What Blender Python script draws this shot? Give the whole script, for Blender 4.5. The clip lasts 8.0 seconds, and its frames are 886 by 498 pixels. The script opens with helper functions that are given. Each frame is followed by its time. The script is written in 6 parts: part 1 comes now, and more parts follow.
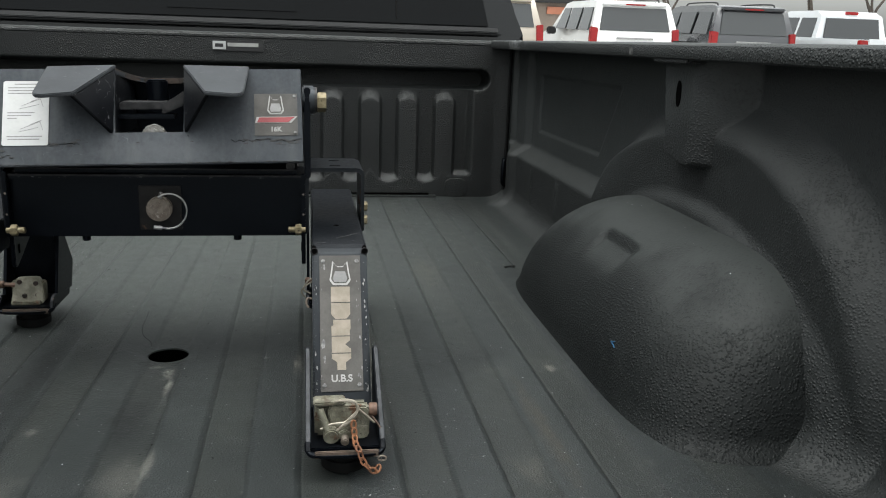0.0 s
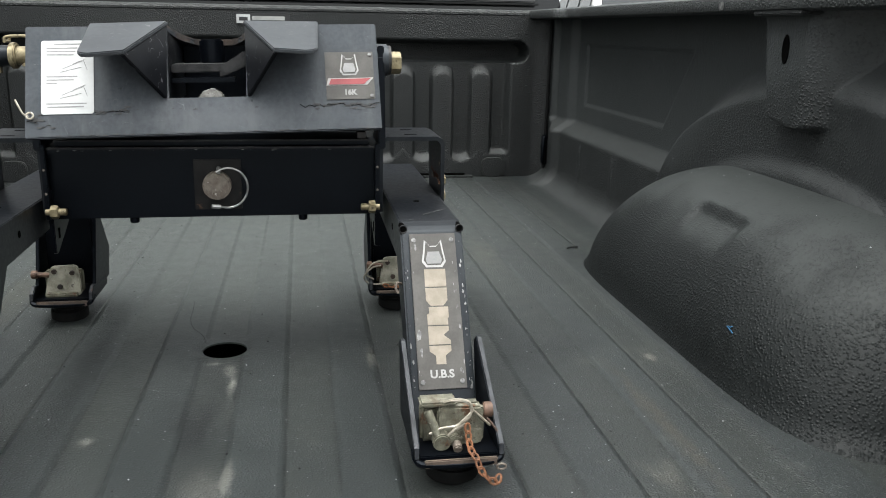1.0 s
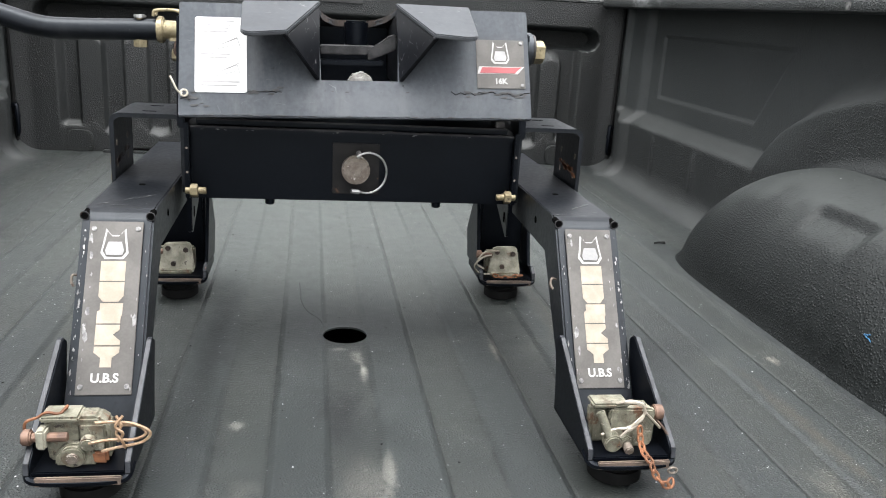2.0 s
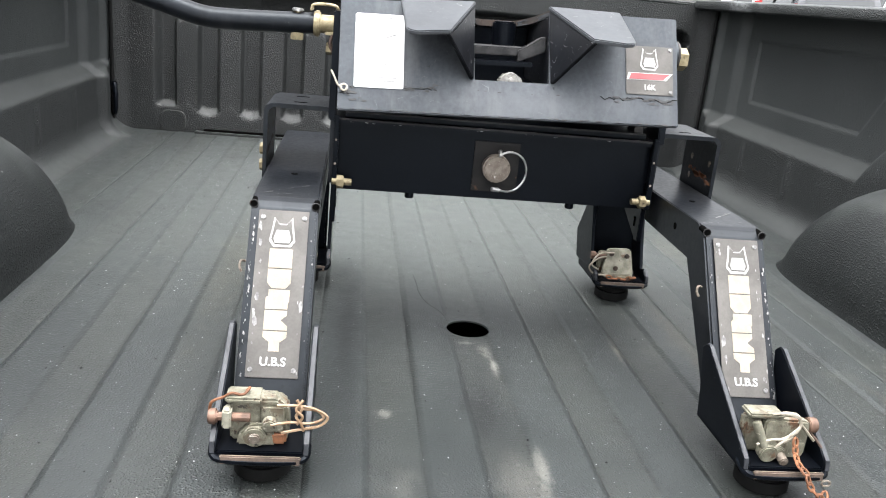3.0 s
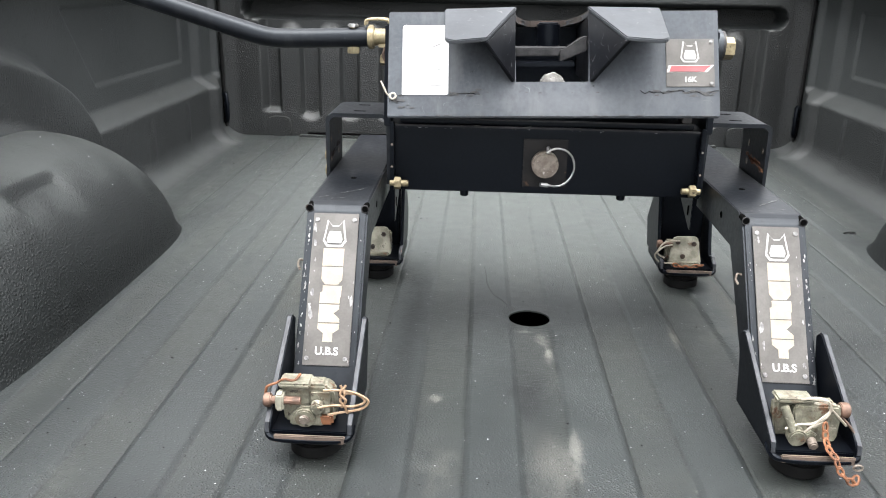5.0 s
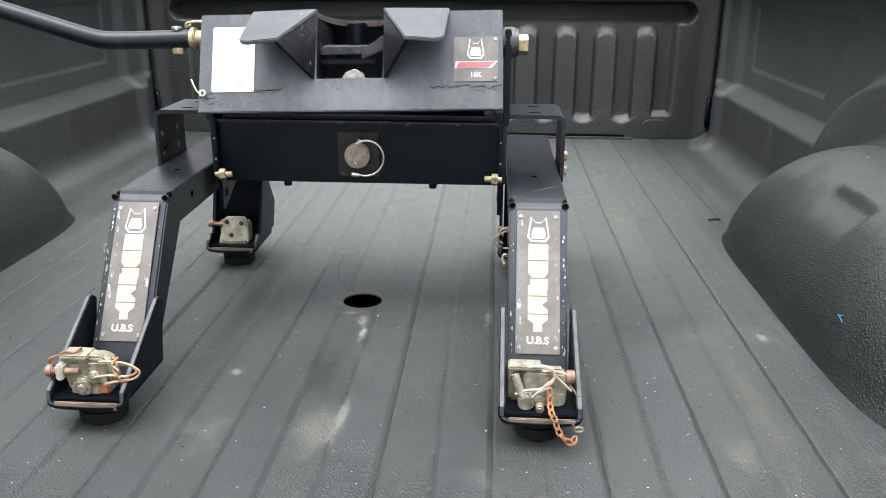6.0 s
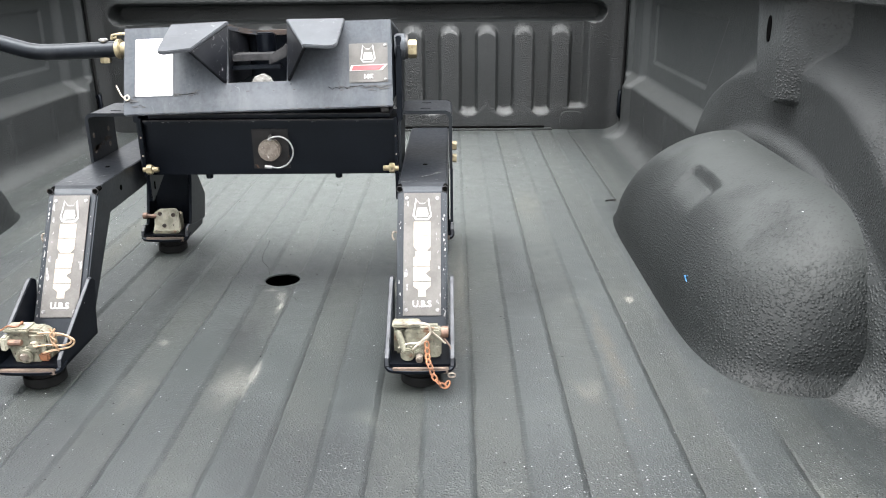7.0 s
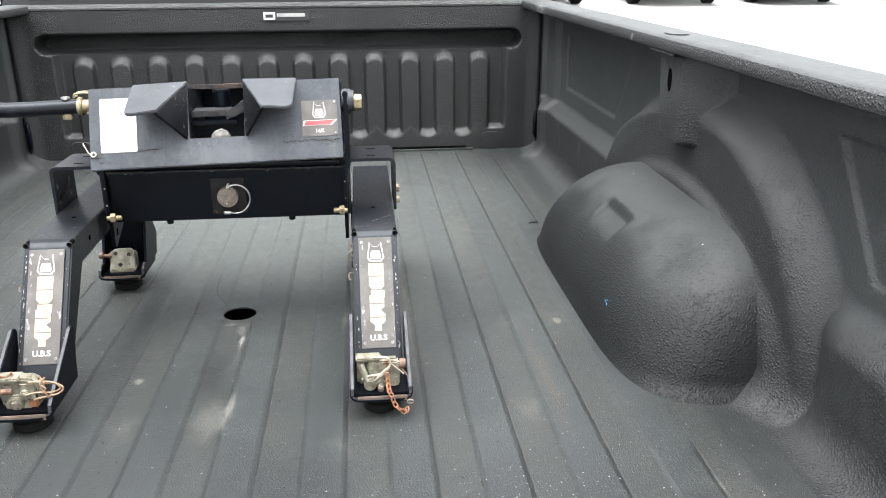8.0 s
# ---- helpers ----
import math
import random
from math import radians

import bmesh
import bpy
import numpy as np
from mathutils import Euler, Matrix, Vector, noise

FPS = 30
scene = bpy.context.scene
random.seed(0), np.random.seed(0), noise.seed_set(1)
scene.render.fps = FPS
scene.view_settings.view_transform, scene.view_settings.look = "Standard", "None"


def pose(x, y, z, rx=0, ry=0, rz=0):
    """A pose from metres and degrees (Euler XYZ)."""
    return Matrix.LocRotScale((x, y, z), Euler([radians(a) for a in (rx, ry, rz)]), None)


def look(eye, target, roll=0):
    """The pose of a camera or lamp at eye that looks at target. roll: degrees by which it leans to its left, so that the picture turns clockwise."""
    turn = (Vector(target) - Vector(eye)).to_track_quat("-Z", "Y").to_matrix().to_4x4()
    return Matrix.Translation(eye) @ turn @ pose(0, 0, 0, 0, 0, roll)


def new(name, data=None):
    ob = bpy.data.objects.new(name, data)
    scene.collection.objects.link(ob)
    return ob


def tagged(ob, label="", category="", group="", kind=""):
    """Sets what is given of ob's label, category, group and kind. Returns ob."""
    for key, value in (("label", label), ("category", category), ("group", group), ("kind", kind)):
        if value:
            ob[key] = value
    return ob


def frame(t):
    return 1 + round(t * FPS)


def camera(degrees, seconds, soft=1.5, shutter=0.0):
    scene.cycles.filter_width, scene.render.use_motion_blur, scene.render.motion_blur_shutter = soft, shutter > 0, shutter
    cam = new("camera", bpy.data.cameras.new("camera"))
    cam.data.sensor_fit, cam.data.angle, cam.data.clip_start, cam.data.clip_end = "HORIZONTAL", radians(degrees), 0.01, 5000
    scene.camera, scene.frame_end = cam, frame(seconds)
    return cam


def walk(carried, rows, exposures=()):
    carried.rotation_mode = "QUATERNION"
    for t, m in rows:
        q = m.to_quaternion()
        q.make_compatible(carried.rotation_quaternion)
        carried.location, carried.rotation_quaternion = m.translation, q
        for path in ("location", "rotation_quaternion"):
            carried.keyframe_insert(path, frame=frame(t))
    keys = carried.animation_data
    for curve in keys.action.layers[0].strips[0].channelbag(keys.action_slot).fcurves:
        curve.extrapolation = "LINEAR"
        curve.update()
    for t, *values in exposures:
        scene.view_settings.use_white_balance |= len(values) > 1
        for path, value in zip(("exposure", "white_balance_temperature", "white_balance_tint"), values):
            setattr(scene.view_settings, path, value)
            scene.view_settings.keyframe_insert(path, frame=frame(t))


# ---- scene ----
cam = camera(56.0, 8.0, 1.0)
EXPOSURES = [(0.0, 0.05, 6500, 5), (0.5, 0.25, 6500, 5), (1.0, 0.55, 6500, 6), (1.2, 0.7, 6500, 7), (2.3, 1.35, 6500, 10), (3.0, 1.54, 6500, 10), (5.5, 1.54, 6500, 10), (6.0, 1.5, 6500, 10), (6.5, 1.61, 6500, 10), (7.0, 1.86, 6500, 10), (7.5, 1.84, 6500, 10), (8.0, 1.57, 6500, 10)]
PATH = [
    (0, (0.218, -1.276, 0.485), (0.536, 0.639, 0.004), 1.9),
    (0.5, (0.199, -1.198, 0.442), (0.513, 0.716, -0.046), 1.8),
    (1, (0.116, -1.13, 0.437), (0.44, 0.776, -0.073), 1.0),
    (1.2, (0.072, -1.122, 0.44), (0.396, 0.782, -0.079), 0.7),
    (2.3, (-0.09, -1.08, 0.442), (0.247, 0.809, -0.12), 5.0),
    (2.5, (-0.121, -1.079, 0.446), (0.232, 0.807, -0.119), 5.8),
    (3, (-0.18, -1.086, 0.447), (0.054, 0.812, -0.138), 5.5),
    (3.5, (-0.187, -1.092, 0.452), (-0.045, 0.811, -0.146), 4.8),
    (4, (-0.195, -1.112, 0.462), (-0.133, 0.792, -0.147), 4.1),
    (4.2, (-0.187, -1.115, 0.462), (-0.168, 0.788, -0.154), 3.9),
    (5.3, (-0.011, -1.158, 0.483), (-0.097, 0.738, -0.147), 0.8),
    (5.5, (0.05, -1.166, 0.483), (-0.035, 0.73, -0.149), 0.8),
    (6, (0.199, -1.211, 0.494), (0.086, 0.681, -0.145), 0.3),
    (6.5, (0.293, -1.245, 0.499), (0.161, 0.643, -0.148), -0.6),
    (7, (0.302, -1.369, 0.523), (0.276, 0.522, -0.128), -0.6),
    (7.5, (0.257, -1.499, 0.59), (0.352, 0.39, -0.06), -0.5),
    (8, (0.245, -1.484, 0.633), (0.426, 0.395, -0.029), -0.4),
]
walk(cam, [(t, look(eye, target, roll)) for t, eye, target, roll in PATH], EXPOSURES)

# ---- world and light ----
world = bpy.data.worlds.new("overcast_sky")
scene.world = world
world.use_nodes = True
wn = world.node_tree
wn.nodes.clear()
sky = wn.nodes.new("ShaderNodeTexSky")
sky.sky_type = "NISHITA"
sky.sun_disc = False
sky.sun_elevation, sky.sun_rotation = radians(75), radians(140)
sky.air_density, sky.dust_density = 1.0, 4.0
grey = wn.nodes.new("ShaderNodeHueSaturation")
grey.inputs["Saturation"].default_value = 0.12
back = wn.nodes.new("ShaderNodeBackground")
back.inputs["Strength"].default_value = 0.115
wout = wn.nodes.new("ShaderNodeOutputWorld")
wn.links.new(sky.outputs[0], grey.inputs["Color"])
# an overcast dome is brighter overhead than at the horizon
spot = wn.nodes.new("ShaderNodeTexCoord")
parts_ = wn.nodes.new("ShaderNodeSeparateXYZ")
dome = wn.nodes.new("ShaderNodeMapRange")
dome.inputs["From Min"].default_value, dome.inputs["From Max"].default_value = 0.0, 1.0
dome.inputs["To Min"].default_value, dome.inputs["To Max"].default_value = 2.1, 3.4
level = wn.nodes.new("ShaderNodeVectorMath")
level.operation = "SCALE"
wn.links.new(spot.outputs["Generated"], parts_.inputs[0])
wn.links.new(parts_.outputs["Z"], dome.inputs["Value"])
wn.links.new(grey.outputs[0], level.inputs[0])
wn.links.new(dome.outputs[0], level.inputs["Scale"])
wn.links.new(level.outputs[0], back.inputs["Color"])
wn.links.new(back.outputs[0], wout.inputs["Surface"])
sun_data = bpy.data.lights.new("sun", "SUN")
sun_data.energy, sun_data.angle, sun_data.color = 2.3, radians(40), (1.0, 0.99, 0.97)
sun = new("sun", sun_data)
sun.matrix_world = look((-3.4, -0.5, 7.1), (0, 0.3, 0))


# ---- materials ----
RIB = 0.1182          # spacing of the floor corrugations
RAISE = 0.0032        # their height


def surface(name, a, b, scale=4.0, rough=(0.6, 0.8), metal=0.0, bump=(200.0, 0.3, 0.001), fine=0.25, wear=None, stains_and_shading=(), patchy=False, pebbles=False, valley=None, thin=None, coat=0.0, spec=0.5, overspray=None, scratches=None, streaks=None, sheen_tint=None):
    """Two colours mixed by broad and fine noise, with relief; wear: (colour, scale, amount, sharpness); stains: (x, y, sx, sy, colour, amount);
    overspray: dark and light colours of the dry dust on what faces up, and the facings where it begins and is full; scratches: (colour, scale, width); streaks: (colour, amount, xyz scale)."""
    m = bpy.data.materials.new(name)
    m.use_nodes = True
    nt = m.node_tree
    bs = nt.nodes["Principled BSDF"]
    co = nt.nodes.new("ShaderNodeTexCoord").outputs["Object"]

    def noise_tex(sc, detail=4.0, r=0.55):
        n = nt.nodes.new("ShaderNodeTexNoise")
        n.inputs["Scale"].default_value, n.inputs["Detail"].default_value, n.inputs["Roughness"].default_value = sc, detail, r
        nt.links.new(co, n.inputs["Vector"])
        return n.outputs[0]

    def ramp(src, lo, hi):
        n = nt.nodes.new("ShaderNodeMapRange")
        n.interpolation_type = "SMOOTHSTEP"
        n.inputs["From Min"].default_value, n.inputs["From Max"].default_value = lo, hi
        nt.links.new(src, n.inputs["Value"])
        return n.outputs[0]

    def mixed(fac, c1, c2):
        n = nt.nodes.new("ShaderNodeMix")
        n.data_type = "RGBA"
        if isinstance(fac, float):
            n.inputs[0].default_value = fac
        else:
            nt.links.new(fac, n.inputs[0])
        for socket, c in ((n.inputs[6], c1), (n.inputs[7], c2)):
            if isinstance(c, tuple):
                socket.default_value = (*c, 1)
            else:
                nt.links.new(c, socket)
        return n.outputs[2]

    def calc(op, p, q):
        n = nt.nodes.new("ShaderNodeMath")
        n.operation = op
        for socket, v in ((n.inputs[0], p), (n.inputs[1], q)):
            if isinstance(v, (int, float)):
                socket.default_value = v
            else:
                nt.links.new(v, socket)
        return n.outputs[0]

    broad = noise_tex(scale, 5.0)
    small = noise_tex(scale * 14, 4.0, 0.6)
    fac = calc("ADD", calc("MULTIPLY", ramp(broad, 0.35, 0.68), 1 - fine), calc("MULTIPLY", ramp(small, 0.3, 0.7), fine))
    col = mixed(fac, a, b)
    if valley:
        # silt lies in the troughs of the corrugations
        vc, va = valley
        sep = nt.nodes.new("ShaderNodeSeparateXYZ")
        nt.links.new(co, sep.inputs[0])
        off = calc("ABSOLUTE", calc("SUBTRACT", calc("FLOORED_MODULO", calc("ADD", calc("SUBTRACT", calc("ABSOLUTE", sep.outputs[0], 0.0), 0.0275 + RIB / 4), RIB / 2), RIB), RIB / 2), 0.0)
        patch = calc("ADD", calc("MULTIPLY", ramp(noise_tex(5.0, 4.0, 0.6), 0.3, 0.62), 0.75), 0.25)
        col = mixed(calc("MULTIPLY", calc("MULTIPLY", ramp(off, RIB / 4 - 0.002, RIB / 4 + 0.006), patch), va), col, vc)
        # and a dark line at each step's foot: damp plus painted crease shade
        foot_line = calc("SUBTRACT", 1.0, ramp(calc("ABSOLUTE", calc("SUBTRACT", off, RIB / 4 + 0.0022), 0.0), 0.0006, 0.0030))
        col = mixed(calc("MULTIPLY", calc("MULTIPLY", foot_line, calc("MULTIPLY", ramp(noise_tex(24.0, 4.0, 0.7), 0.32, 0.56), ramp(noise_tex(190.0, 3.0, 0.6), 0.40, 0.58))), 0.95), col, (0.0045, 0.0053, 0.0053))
    if stains_and_shading:
        drawn = nt.nodes.new("ShaderNodeMapping")
        drawn.inputs["Scale"].default_value = (1.0, 0.4, 1.0)
        nt.links.new(co, drawn.inputs["Vector"])
        brush = nt.nodes.new("ShaderNodeTexNoise")
        brush.inputs["Scale"].default_value, brush.inputs["Detail"].default_value, brush.inputs["Roughness"].default_value = 75.0, 6.0, 0.72
        nt.links.new(drawn.outputs[0], brush.inputs["Vector"])
    for x, y, sx, sy, c, amount in stains_and_shading:
        mp = nt.nodes.new("ShaderNodeMapping")
        mp.inputs["Location"].default_value = (-x / sx, -y / sy, 0)
        mp.inputs["Scale"].default_value = (1 / sx, 1 / sy, 0)
        nt.links.new(co, mp.inputs["Vector"])
        ln = nt.nodes.new("ShaderNodeVectorMath")
        ln.operation = "LENGTH"
        nt.links.new(mp.outputs[0], ln.inputs[0])
        ragged = calc("ADD", calc("SUBTRACT", 1.0, ln.outputs["Value"]), calc("MULTIPLY", calc("SUBTRACT", brush.outputs[0], 0.5), 2.6 * min(1.0, max(0.2, 0.12 / sx))))
        col = mixed(calc("MULTIPLY", ramp(ragged, 0.2, 1.0), amount), col, c)
    smooth = None
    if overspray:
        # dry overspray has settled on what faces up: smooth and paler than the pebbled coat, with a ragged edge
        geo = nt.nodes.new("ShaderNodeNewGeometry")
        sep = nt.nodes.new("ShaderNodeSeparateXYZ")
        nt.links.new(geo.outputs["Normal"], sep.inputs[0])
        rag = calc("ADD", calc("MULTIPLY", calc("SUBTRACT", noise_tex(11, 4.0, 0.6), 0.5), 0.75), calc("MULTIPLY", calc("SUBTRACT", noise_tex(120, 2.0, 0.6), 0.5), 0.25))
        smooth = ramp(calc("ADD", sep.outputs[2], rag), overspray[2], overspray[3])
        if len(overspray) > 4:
            # drops off towards the foot
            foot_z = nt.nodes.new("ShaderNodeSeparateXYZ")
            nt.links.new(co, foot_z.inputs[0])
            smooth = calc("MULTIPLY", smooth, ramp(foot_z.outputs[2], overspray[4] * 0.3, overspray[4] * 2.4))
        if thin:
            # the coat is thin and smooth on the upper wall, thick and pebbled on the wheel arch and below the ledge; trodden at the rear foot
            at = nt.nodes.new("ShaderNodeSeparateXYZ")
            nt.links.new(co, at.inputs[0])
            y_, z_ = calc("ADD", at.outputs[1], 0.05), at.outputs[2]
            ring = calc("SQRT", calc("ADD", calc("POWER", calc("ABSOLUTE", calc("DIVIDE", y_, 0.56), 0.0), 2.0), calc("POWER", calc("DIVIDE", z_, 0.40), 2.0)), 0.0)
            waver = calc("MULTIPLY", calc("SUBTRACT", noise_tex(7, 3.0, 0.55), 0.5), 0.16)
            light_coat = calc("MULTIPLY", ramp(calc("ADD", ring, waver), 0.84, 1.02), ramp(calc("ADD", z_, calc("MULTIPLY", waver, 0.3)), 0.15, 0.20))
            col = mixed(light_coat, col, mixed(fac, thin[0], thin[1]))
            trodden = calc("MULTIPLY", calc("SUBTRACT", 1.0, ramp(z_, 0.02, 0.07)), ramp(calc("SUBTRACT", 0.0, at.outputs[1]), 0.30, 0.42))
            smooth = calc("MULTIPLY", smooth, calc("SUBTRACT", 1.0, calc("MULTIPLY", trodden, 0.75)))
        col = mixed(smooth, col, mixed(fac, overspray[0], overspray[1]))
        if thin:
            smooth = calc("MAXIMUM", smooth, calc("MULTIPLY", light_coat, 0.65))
    if streaks:
        sc_, sa, sv = streaks
        mp = nt.nodes.new("ShaderNodeMapping")
        mp.inputs["Scale"].default_value = sv
        nt.links.new(co, mp.inputs["Vector"])
        n = nt.nodes.new("ShaderNodeTexNoise")
        n.inputs["Scale"].default_value, n.inputs["Detail"].default_value, n.inputs["Roughness"].default_value = 1.0, 6.0, 0.65
        nt.links.new(mp.outputs[0], n.inputs["Vector"])
        col = mixed(calc("MULTIPLY", ramp(n.outputs[0], 0.46, 0.74), sa), col, sc_)
    if scratches:
        xc, xs, xw = scratches
        line = calc("SUBTRACT", 1.0, ramp(calc("ABSOLUTE", calc("SUBTRACT", noise_tex(xs, 1.0, 0.4), 0.5), 0.0), xw * 0.4, xw))
        col = mixed(calc("MULTIPLY", line, ramp(noise_tex(xs * 1.7, 3.0), 0.5, 0.62)), col, xc)
    for wc, ws, wa, sharp in (wear if isinstance(wear, list) else [wear] if wear else []):
        col = mixed(ramp(noise_tex(ws, 8.0, 0.7), wa, wa + sharp), col, wc)
    if pebbles:
        # separate rounded specks of the spray, with dark pits between them here and there
        cells = nt.nodes.new("ShaderNodeTexVoronoi")
        cells.inputs["Scale"].default_value, cells.inputs["Randomness"].default_value = bump[0] * 0.62, 1.0
        nt.links.new(co, cells.inputs["Vector"])
        speck = calc("SUBTRACT", 1.0, ramp(cells.outputs["Distance"], 0.12, 0.58))
        pits = calc("MULTIPLY", ramp(noise_tex(bump[0] * 0.55, 3.0, 0.6), 0.54, 0.66), ramp(noise_tex(bump[0] * 0.05, 3.0, 0.6), 0.36, 0.56))
        col = mixed(calc("MULTIPLY", pits, 0.62) if smooth is None else calc("MULTIPLY", pits, calc("SUBTRACT", 0.72, calc("MULTIPLY", smooth, 0.24))), col, (0.0035, 0.0041, 0.0042))
    nt.links.new(col, bs.inputs["Base Color"])
    rr = nt.nodes.new("ShaderNodeMapRange")
    rr.inputs["To Min"].default_value, rr.inputs["To Max"].default_value = rough
    nt.links.new(small, rr.inputs["Value"])
    nt.links.new(rr.outputs[0], bs.inputs["Roughness"])
    bs.inputs["Metallic"].default_value = metal
    bs.inputs["Specular IOR Level"].default_value = spec
    bs.inputs["Coat Weight"].default_value = coat
    if sheen_tint:
        bs.inputs["Specular Tint"].default_value = (*sheen_tint, 1)
    if bump:
        bp = nt.nodes.new("ShaderNodeBump")
        bp.inputs["Strength"].default_value, bp.inputs["Distance"].default_value = bump[1], bump[2]
        if pebbles:
            grain_h = calc("MULTIPLY", calc("SUBTRACT", speck, calc("MULTIPLY", pits, 0.5)), calc("ADD", 0.75, calc("MULTIPLY", ramp(noise_tex(bump[0] * 0.12, 2.0, 0.5), 0.35, 0.65), 0.4)))
        else:
            grain_h = noise_tex(bump[0], 3.0, 0.5)
        height = calc("ADD", grain_h, calc("MULTIPLY", noise_tex(bump[0] * 0.3, 2.0), 0.08 if pebbles else 0.5))
        if smooth is not None:
            height = calc("MULTIPLY", height, calc("SUBTRACT", 1.0, calc("MULTIPLY", smooth, 0.88)))
        if patchy:
            # the spray lies smooth in places and pebbled in others
            height = calc("MULTIPLY", height, calc("ADD", calc("MULTIPLY", ramp(noise_tex(4.2, 2.0), 0.30, 0.62), 0.85), 0.15))
        nt.links.new(height, bp.inputs["Height"])
        nt.links.new(bp.outputs[0], bs.inputs["Normal"])
    return m


def glass(name, colour, rough=0.03, spec=0.6):
    m = bpy.data.materials.new(name)
    m.use_nodes = True
    bs = m.node_tree.nodes["Principled BSDF"]
    bs.inputs["Base Color"].default_value = (*colour, 1)
    bs.inputs["Roughness"].default_value = rough
    bs.inputs["Specular IOR Level"].default_value = spec
    return m


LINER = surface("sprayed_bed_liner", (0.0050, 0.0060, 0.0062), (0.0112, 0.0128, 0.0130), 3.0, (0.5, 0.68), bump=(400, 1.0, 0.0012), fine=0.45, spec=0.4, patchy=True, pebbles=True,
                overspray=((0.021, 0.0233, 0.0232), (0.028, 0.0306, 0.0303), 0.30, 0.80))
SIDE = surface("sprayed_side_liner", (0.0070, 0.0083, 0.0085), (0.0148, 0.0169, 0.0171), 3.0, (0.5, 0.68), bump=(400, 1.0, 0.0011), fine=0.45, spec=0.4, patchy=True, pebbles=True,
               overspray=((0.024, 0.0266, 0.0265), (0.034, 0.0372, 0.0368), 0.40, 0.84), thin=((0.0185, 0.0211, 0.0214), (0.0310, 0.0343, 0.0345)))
# on the housings the paler overspray also carries painted top light
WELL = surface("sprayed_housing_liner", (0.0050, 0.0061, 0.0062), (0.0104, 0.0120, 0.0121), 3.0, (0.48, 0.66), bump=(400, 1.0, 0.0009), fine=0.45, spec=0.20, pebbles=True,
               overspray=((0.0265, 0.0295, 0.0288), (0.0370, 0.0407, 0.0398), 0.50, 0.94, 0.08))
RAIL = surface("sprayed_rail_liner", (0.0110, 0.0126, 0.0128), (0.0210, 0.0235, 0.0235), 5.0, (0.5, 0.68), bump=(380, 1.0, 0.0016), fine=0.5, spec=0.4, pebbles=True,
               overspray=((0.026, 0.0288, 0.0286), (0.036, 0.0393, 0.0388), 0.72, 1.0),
               stains_and_shading=((0.79, 1.05, 0.014, 0.10, (0.16, 0.165, 0.17), 0.7), (0.79, 0.92, 0.008, 0.05, (0.12, 0.125, 0.13), 0.6)))
